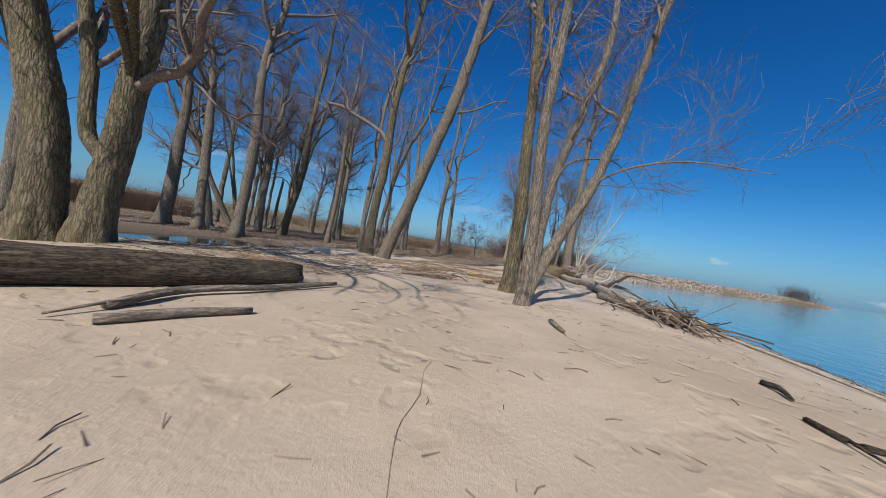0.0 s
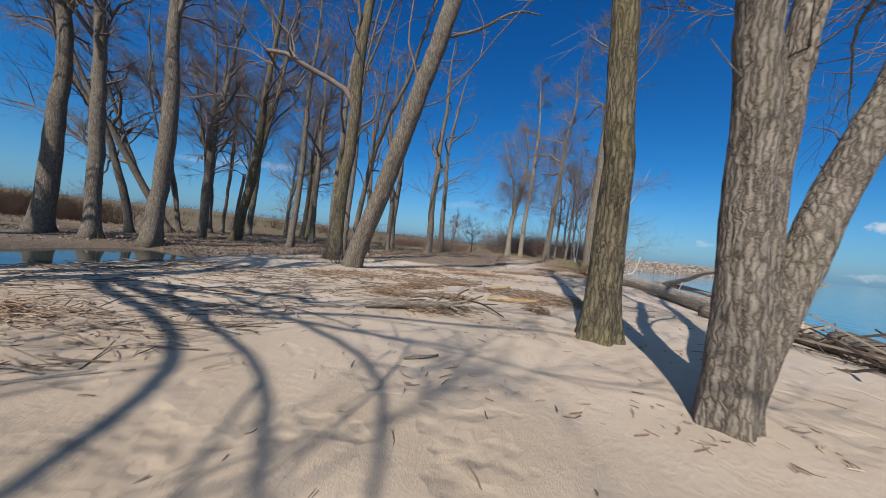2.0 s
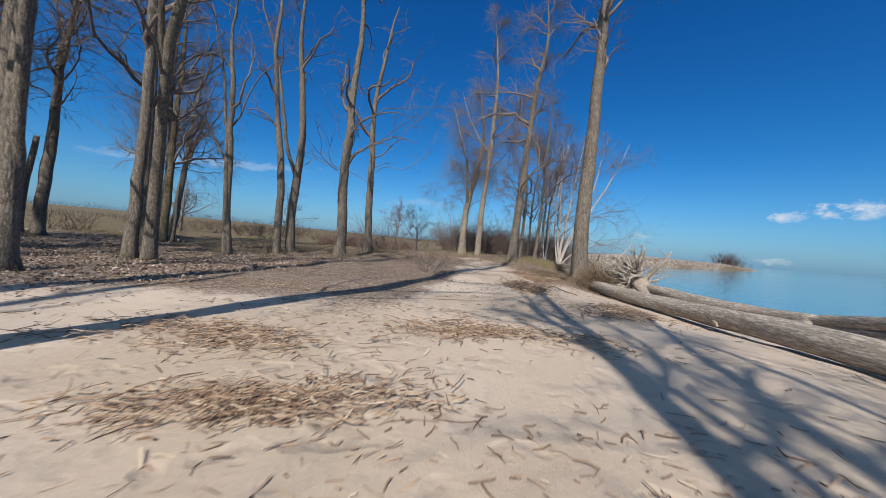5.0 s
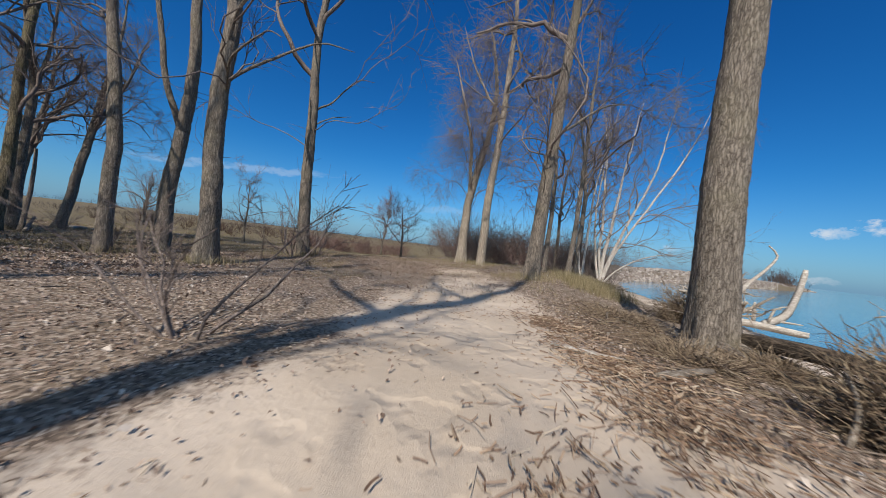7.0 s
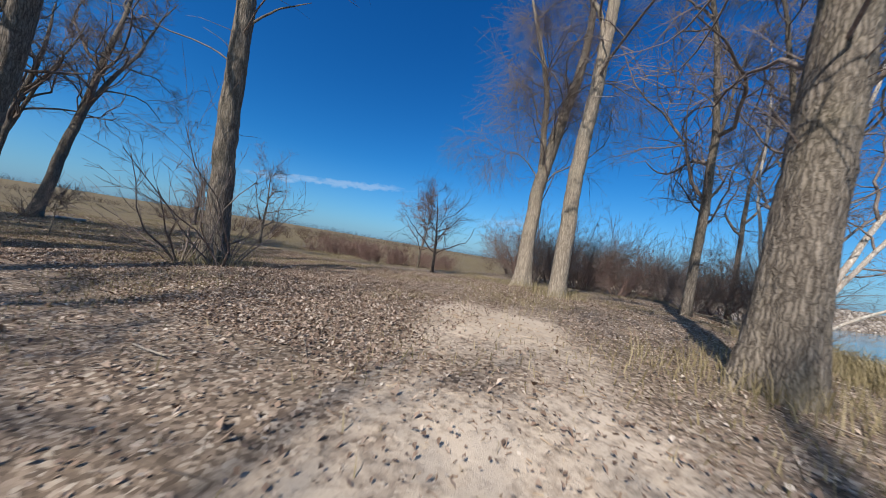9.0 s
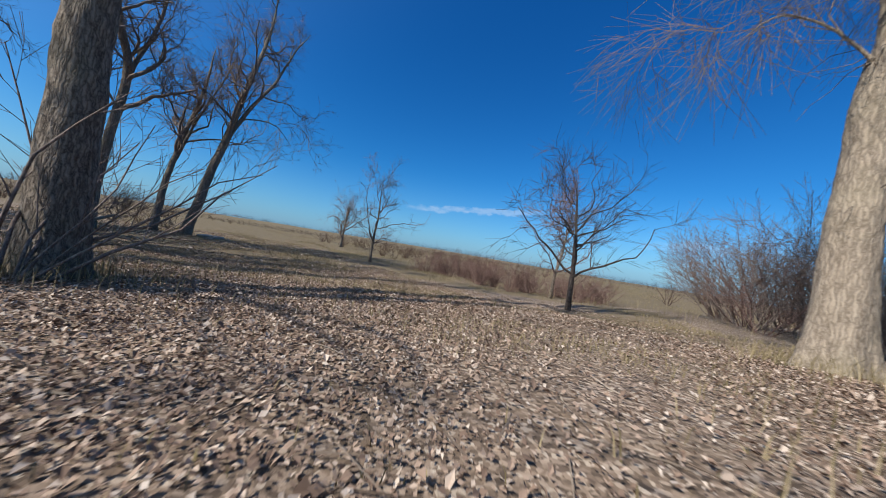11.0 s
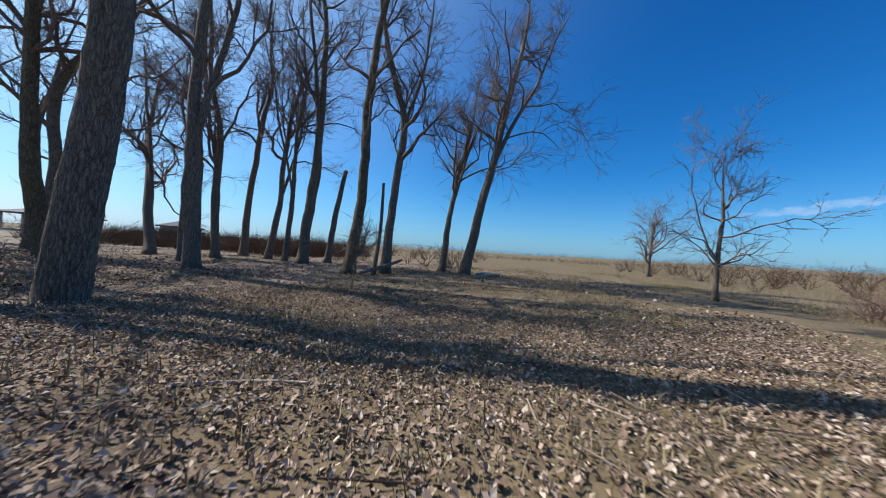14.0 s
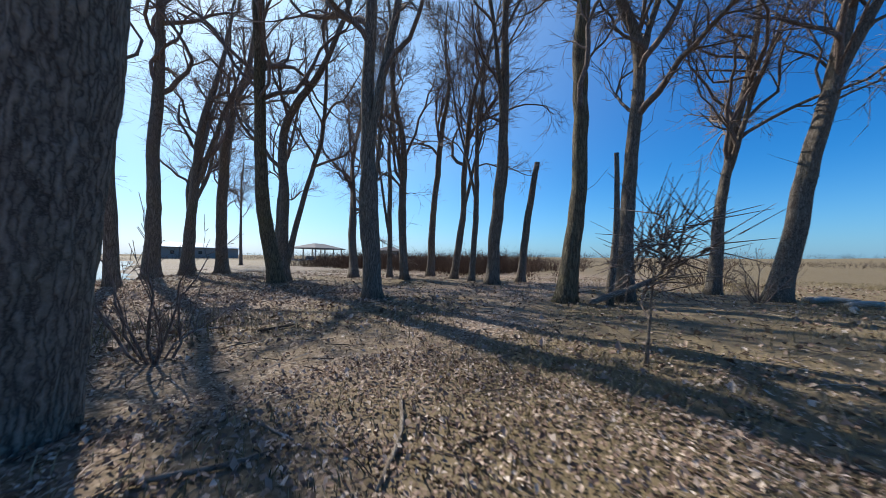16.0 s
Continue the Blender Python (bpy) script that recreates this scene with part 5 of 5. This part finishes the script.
wr = np.random.default_rng(77)
for k, (n, cx, cy, sx, sy, turn) in enumerate(WRACK):
    sp = blob(int(n * 1.5), cx, cy, sx, sy, turn, wr)
    sp = sp[wave(sp[:, 0] * 4.5, sp[:, 1] * 4.5, 40) + 0.5 * wave(sp[:, 0] * 11, sp[:, 1] * 11, 41) > wr.uniform(-1.1, 0.5, len(sp))]
    along = turn + 0.2 if sx > sy else turn + 1.3
    scatter_sticks("reed_wrack", "heap of broken brown reed straw washed onto the sand", sp[::4], 0.10, 0.27, 0.0032, STRAW, 400 + k, 0.06, along=along, category="wrack", tilt=0.16, loose=0.7)
    scatter_sticks("straw_chips", "matted short reed chips and bark crumbs on the sand", np.concatenate((sp[1::4], sp[2::4], sp[3::4])), 0.02, 0.10, 0.0046, STRAW, 440 + k, 0.05, along=along, category="wrack", tilt=0.25, loose=0.9)
sp = where(15000, -6.5, 2.2, 11.5, 23, lambda x, y: np.clip(0.75 * wave(x * 0.9, y * 2.2, 43) + 0.4 * wave(x * 5, y * 7, 44) - 0.1 * smooth(-0.5, 1.5, x), 0, 1), wr)
scatter_sticks("strewn_chips", "thin drifts of reed chips over the trodden sand", sp, 0.02, 0.11, 0.004, STRAW, 470, 0.02, along=0.3, category="wrack", tilt=0.2, loose=0.8)
sp = where(9000, -1.6, 2.6, 22, 36, lambda x, y: np.clip(0.35 + 0.6 * wave(x * 2.5, y * 2.5, 45), 0, 1), wr)
scatter_sticks("path_chips", "bits of stem and leaf trodden into the sandy path", sp, 0.012, 0.06, 0.0028, STRAW, 471, 0.015, category="litter", tilt=0.2)
sp = np.stack((wr.uniform(-7, 6, 1500), wr.uniform(6, 25, 1500)), -1)
scatter_sticks("beach_sticks", "small sticks and straw bits strewn over the sand", sp, 0.03, 0.16, 0.0035, STICK, 420, 0.012)
sp = np.stack((wr.uniform(-7, -1.5, 1100), wr.uniform(9, 15, 1100)), -1)
scatter_sticks("drift_twigs", "tangled dark twigs along the old waterline", sp, 0.1, 0.6, 0.006, STICK, 421, 0.03, along=0.3)
sp = where(2900, -22, 3, 24, 44, lambda x, y: 1.0 * (sand_mask(x, y) < 0.4), wr)
scatter_sticks("litter_twigs", "dead twigs lying in the leaf litter", sp, 0.1, 0.55, 0.005, STICK, 422, 0.03)
sp = np.concatenate((blob(220, 0.7, 15.8, 1.3, 0.5, 0.1, wr), blob(160, -1.3, 16.4, 1.2, 0.5, 0.2, wr), blob(36, -2.8, 12.2, 2.0, 1.2, 0.2, wr)))
scatter_sticks("wrack_sticks", "dark weathered sticks lying in the reed wrack", sp[::2], 0.1, 0.4, 0.006, DRIFT, 427, 0.07, along=0.3)
sp = blob(130, 4.9, 14.4, 1.0, 1.6, 0.2, wr)
scatter_sticks("driftwood_sticks", "jumble of weathered sticks in the driftwood pile", sp, 0.3, 1.3, 0.014, STICK, 423, 0.3, along=1.9, tilt=0.3)
sp = blob(1500, 2.75, 29.4, 0.9, 2.6, 0.0, wr)
scatter_sticks("bank_debris", "dark broken sticks and roots washed over the bank", sp, 0.05, 0.28, 0.0045, HEAP, 426, 0.05)
sp = blob(300, 5.4, 43.5, 1.6, 1.6, 0.2, wr)
scatter_sticks("bank_sticks", "driftwood sticks piled below the birches", sp, 0.3, 1.2, 0.013, STICK, 424, 0.14, tilt=0.2)
sp = np.stack((shore_x(wr.uniform(5, 40, 500)) - wr.uniform(0.25, 0.8, 500), wr.uniform(5, 40, 500)), -1)
sp[:, 0] = shore_x(sp[:, 1]) - wr.normal(0.7, 0.14, 500)
scatter_sticks("shore_line_sticks", "dark line of sticks left along the water's edge", sp, 0.15, 0.8, 0.007, STICK, 425, 0.03, along=1.6)


def leaves(name, label, spots, size, seed, mat):
    """Curled dry leaves lying loose."""
    r = np.random.default_rng(seed)
    p = np.asarray(spots, float)
    n = len(p)
    c = np.stack((p[:, 0], p[:, 1], height(p[:, 0], p[:, 1]) + r.uniform(0.004, 0.035, n)), -1)
    a = r.uniform(0, 6.28, n)
    u = np.stack((np.cos(a), np.sin(a), r.normal(0, 0.45, n)), -1)
    w = np.stack((-np.sin(a), np.cos(a), r.normal(0, 0.45, n)), -1)
    s = (size * r.uniform(0.45, 1.0, n) * (1 + 0.8 * r.uniform(0, 1, n) ** 4))[:, None]
    lift = np.array([0, 0, 1.0]) * s * r.uniform(-0.1, 0.5, n)[:, None]
    v = np.stack((c - u * s * 0.6, c + w * s * 0.42 + lift, c + u * s * 0.65, c - w * s * 0.42 + lift), 1).reshape(-1, 3)
    i = np.arange(n)[:, None] * 4
    t = np.concatenate((i + (0, 1, 2), i + (0, 2, 3)))
    tagged(new(name, mesh_from(name, v, None, mat, False, t)), label, "leaves", kind="stuff")


bare = lambda x, y: np.clip(1.05 - 1.05 * sand_mask(x, y), 0.015 + 0.07 * smooth(25, 30, y), 1) * (height(x, y) > -0.34)
clumpy = lambda x, y: bare(x, y) * np.clip(0.7 + 0.5 * wave(x * 1.1, y * 1.1, 21), 0.08, 1)
leaves("leaf_litter", "brown and grey dry leaves covering the ground", where(150000, -15, 3.5, 24, 44, clumpy, wr), 0.027, 501, LEAF)
leaves("leaf_litter", "pale dry leaves under the trees", where(190000, -13, -1, 33, 42.5, clumpy, wr), 0.027, 502, LEAF)
leaves("leaf_litter", "dry leaves spread under the far trees", where(28000, -30, -13, 14, 44, clumpy, wr), 0.06, 503, LEAF)
leaves("leaf_litter", "scattered leaves on the muddy grove floor", where(22000, -16, -5, 17, 32, bare, wr), 0.05, 504, LEAF)


def blades(name, label, spots, tall, seed, mat, lean=0.5):
    """Thin dry grass blades."""
    r = np.random.default_rng(seed)
    p = np.asarray(spots, float)
    n = len(p)
    c = np.stack((p[:, 0], p[:, 1], height(p[:, 0], p[:, 1]) - 0.01), -1)
    a, h = r.uniform(0, 6.28, n), tall * r.uniform(0.4, 1.3, n)
    w = np.stack((np.cos(a), np.sin(a), 0 * a), -1) * 0.0035 * r.uniform(0.6, 1.5, n)[:, None]
    b = r.uniform(0, 6.28, n)
    over = np.stack((np.cos(b), np.sin(b), 0 * b), -1) * (h * r.uniform(0.1, 1.0, n) * lean)[:, None]
    up = np.array([0, 0, 1.0]) * h[:, None]
    mid = c + over * 0.35 + up * 0.6
    v = np.stack((c - w, c + w, mid + w * 0.7, mid - w * 0.7, c + over + up * 0.95), 1).reshape(-1, 3)
    i = np.arange(n)[:, None] * 5
    tagged(new(name, mesh_from(name, v, i + (0, 1, 2, 3), mat, False, i + (3, 2, 4))), label, "grass", kind="stuff")


tuft = lambda x, y: bare(x, y) * np.clip(0.9 * wave(x * 1.7, y * 1.7, 31) - 0.05, 0, 1)
blades("dry_grass", "sparse tufts of dry grass in the litter", where(90000, -14, 2, 30, 46, lambda x, y: np.clip(tuft(x, y) * 1.2 + 0.03, 0, 1), wr), 0.09, 601, GRASS, 0.9)
blades("dry_grass", "short olive and straw grass between fallen leaves", where(42000, -17, -6.5, 33.5, 41.5, lambda x, y: np.clip(0.35 + 0.7 * wave(x * 1.3, y * 1.3, 37), 0.03, 1), wr), 0.09, 604, GRASS, 1.4)
blades("dead_stems", "thin upright dead stems in the leaf litter", where(2000, -9, 0, 35.5, 41, lambda x, y: np.clip(0.2 + 0.9 * wave(x * 1.4, y * 1.4, 47), 0, 1) * bare(x, y), wr), 0.2, 606, GRASS, 0.5)
blades("dry_grass", "low dry grass in streaks over the open meadow", where(70000, -34, -12, 33, 50, lambda x, y: np.clip(0.3 + 0.7 * wave(x * 0.5, y * 1.6, 39), 0.04, 1) * smooth(-8, -18, x - 0.8 * (y - 40)), wr), 0.14, 605, GRASS, 1.1)
blades("dry_grass", "dry straw-coloured grass on the bank", where(9000, 2.3, 4.6, 33.5, 39, lambda x, y: np.clip(1.1 - np.abs(x - 3.4), 0, 1), wr), 0.34, 602, GRASS, 0.8)
blades("dry_grass", "dead grass at the edge of the pond and grove", where(26000, -24, -6, 16, 34, lambda x, y: tuft(x, y) * 0.7, wr), 0.22, 603, GRASS, 0.7)
for k, (x, y) in enumerate(((-0.55, 40.17), (-1.86, 42.53), (-6.56, 31.25), (-6.82, 35.44), (1.56, 34.82), (-9.88, 31.18), (3.2, 36.5))):
    blades("grass_tuft", "dry grass tuft round a trunk's foot", blob(700, x, y, 1.0, 1.0, 0, wr), 0.26, 620 + k, GRASS, 0.7)
blades("field_grass", "tall dry grass in the open field", where(60000, -60, 6, 46, 90, lambda x, y: np.clip(0.5 + 0.6 * wave(x * 0.5, y * 0.5, 33), 0.1, 1) * (height(x, y) > -0.3), wr), 0.3, 640, GRASS, 0.7)


def rocks(name, label, spots, size, seed, mat=None):
    """Rough angular stones, each a squashed and shaken ball of few faces."""
    r = np.random.default_rng(seed)
    bm = bmesh.new()
    bmesh.ops.create_icosphere(bm, subdivisions=1, radius=1.0)
    base = np.array([v.co[:] for v in bm.verts])
    faces = np.array([[v.index for v in f.verts] for f in bm.faces])
    bm.free()
    p = np.asarray(spots, float)
    n = len(p)
    s = size * r.uniform(0.4, 1.2, (n, 1, 1)) * r.uniform(0.6, 1.1, (n, 1, 3))
    v = base[None] * s * (1 + r.normal(0, 0.16, (n, len(base), 1))) + np.stack((p[:, 0], p[:, 1], height(p[:, 0], p[:, 1])), -1)[:, None]
    t = (np.arange(n)[:, None, None] * len(base) + faces[None]).reshape(-1, 3)
    tagged(new(name, mesh_from(name, v, None, mat or ROCK, False, t)), label, "rocks" if n > 1 else "stone", kind="stuff" if n > 1 else "")


rocks("pale_stone", "small white stone lying in the straw wrack", np.array([(1.34, 24.85)]), 0.075, 702, PALE_STONE)
yy = 60 + 118 * wr.uniform(0, 1, 4000) ** 1.5
rocks("revetment_rocks", "pale rubble rocks armouring the spit's bank", np.stack((shore_x(yy) - wr.uniform(0.0, 9.5, len(yy)), yy), -1), 0.24, 701)


# ---- buildings beyond the field ----
def box(x, y, z):
    bm = bmesh.new()
    bmesh.ops.create_cube(bm, size=1.0)
    bmesh.ops.scale(bm, vec=(x, y, z), verts=bm.verts)
    return bm


def solid(name, bm, mat, parent, at=(0, 0, 0), turn=0.0):
    me = bpy.data.meshes.new(name)
    bm.to_mesh(me)
    bm.free()
    me.materials.append(mat)
    ob = part(name, me, parent)
    ob.matrix_local = Matrix.Translation(at) @ Matrix.Rotation(turn, 4, "Z")
    return ob


def hip_roof(w, d, h, over, thick=0.18):
    bm = bmesh.new()
    a, b, e = w / 2 + over, d / 2 + over, max(w - d, 0.6) / 2
    lo = [bm.verts.new(p) for p in ((-a, -b, 0), (a, -b, 0), (a, b, 0), (-a, b, 0))]
    hi = [bm.verts.new(p) for p in ((-a, -b, thick), (a, -b, thick), (a, b, thick), (-a, b, thick))]
    r0, r1 = bm.verts.new((-e, 0, h)), bm.verts.new((e, 0, h))
    bm.faces.new(lo[::-1])
    for k in range(4):
        bm.faces.new((lo[k], lo[(k + 1) % 4], hi[(k + 1) % 4], hi[k]))
    bm.faces.new((hi[0], hi[1], r1, r0))
    bm.faces.new((hi[1], hi[2], r1))
    bm.faces.new((hi[2], hi[3], r0, r1))
    bm.faces.new((hi[3], hi[0], r0))
    return bm


def building(name, label, at, turn, w, d, h, roof_h, open_sides, roof=None):
    x, y = at
    root = thing(name, (x, y, z_at(x, y)), label, "building", "park buildings")
    root.rotation_euler = (0, 0, turn)
    if open_sides:
        for sx in (-1, -0.33, 0.33, 1):
            for sy in (-1, 1):
                solid("post", box(0.22, 0.22, h + 0.4), WALL, root, (sx * w / 2, sy * d / 2, h / 2 - 0.2))
        solid("slab", box(w + 0.6, d + 0.6, 0.5), CONCRETE, root, (0, 0, -0.1))
        for k in (-0.5, 0.5):
            solid("table", box(1.8, 0.8, 0.75), WALL, root, (k * w * 0.6, 0, 0.5))
    else:
        solid("wall", box(w, d, h + 0.6), WALL, root, (0, 0, h / 2 - 0.3))
        for sx in (-0.32, 0.0, 0.32):
            solid("window", box(0.9, 0.08, 0.9), GLASS, root, (sx * w, -d / 2 - 0.02, h * 0.55))
            solid("window", box(0.9, 0.08, 0.9), GLASS, root, (sx * w, d / 2 + 0.02, h * 0.55))
        solid("door", box(0.95, 0.08, 2.0), GLASS, root, (0.16 * w, d / 2 + 0.02, 1.0))
    solid("roof", hip_roof(w, d, roof_h, 0.7), roof or ROOF, root, (0, 0, h))
    return root


building("picnic_pavilion", "open picnic pavilion with dark hipped roof", (-47, -35), 0.4, 9, 6, 2.5, 1.3, True)
building("park_building", "low grey building with a hipped roof", (-70, -37), 0.7, 10, 6, 2.5, 1.6, False)
building("long_shed", "long low shed with blue metal roof far off", (-33, -82), 0.1, 20, 8, 3.0, 1.6, False, ROOF_BLUE)
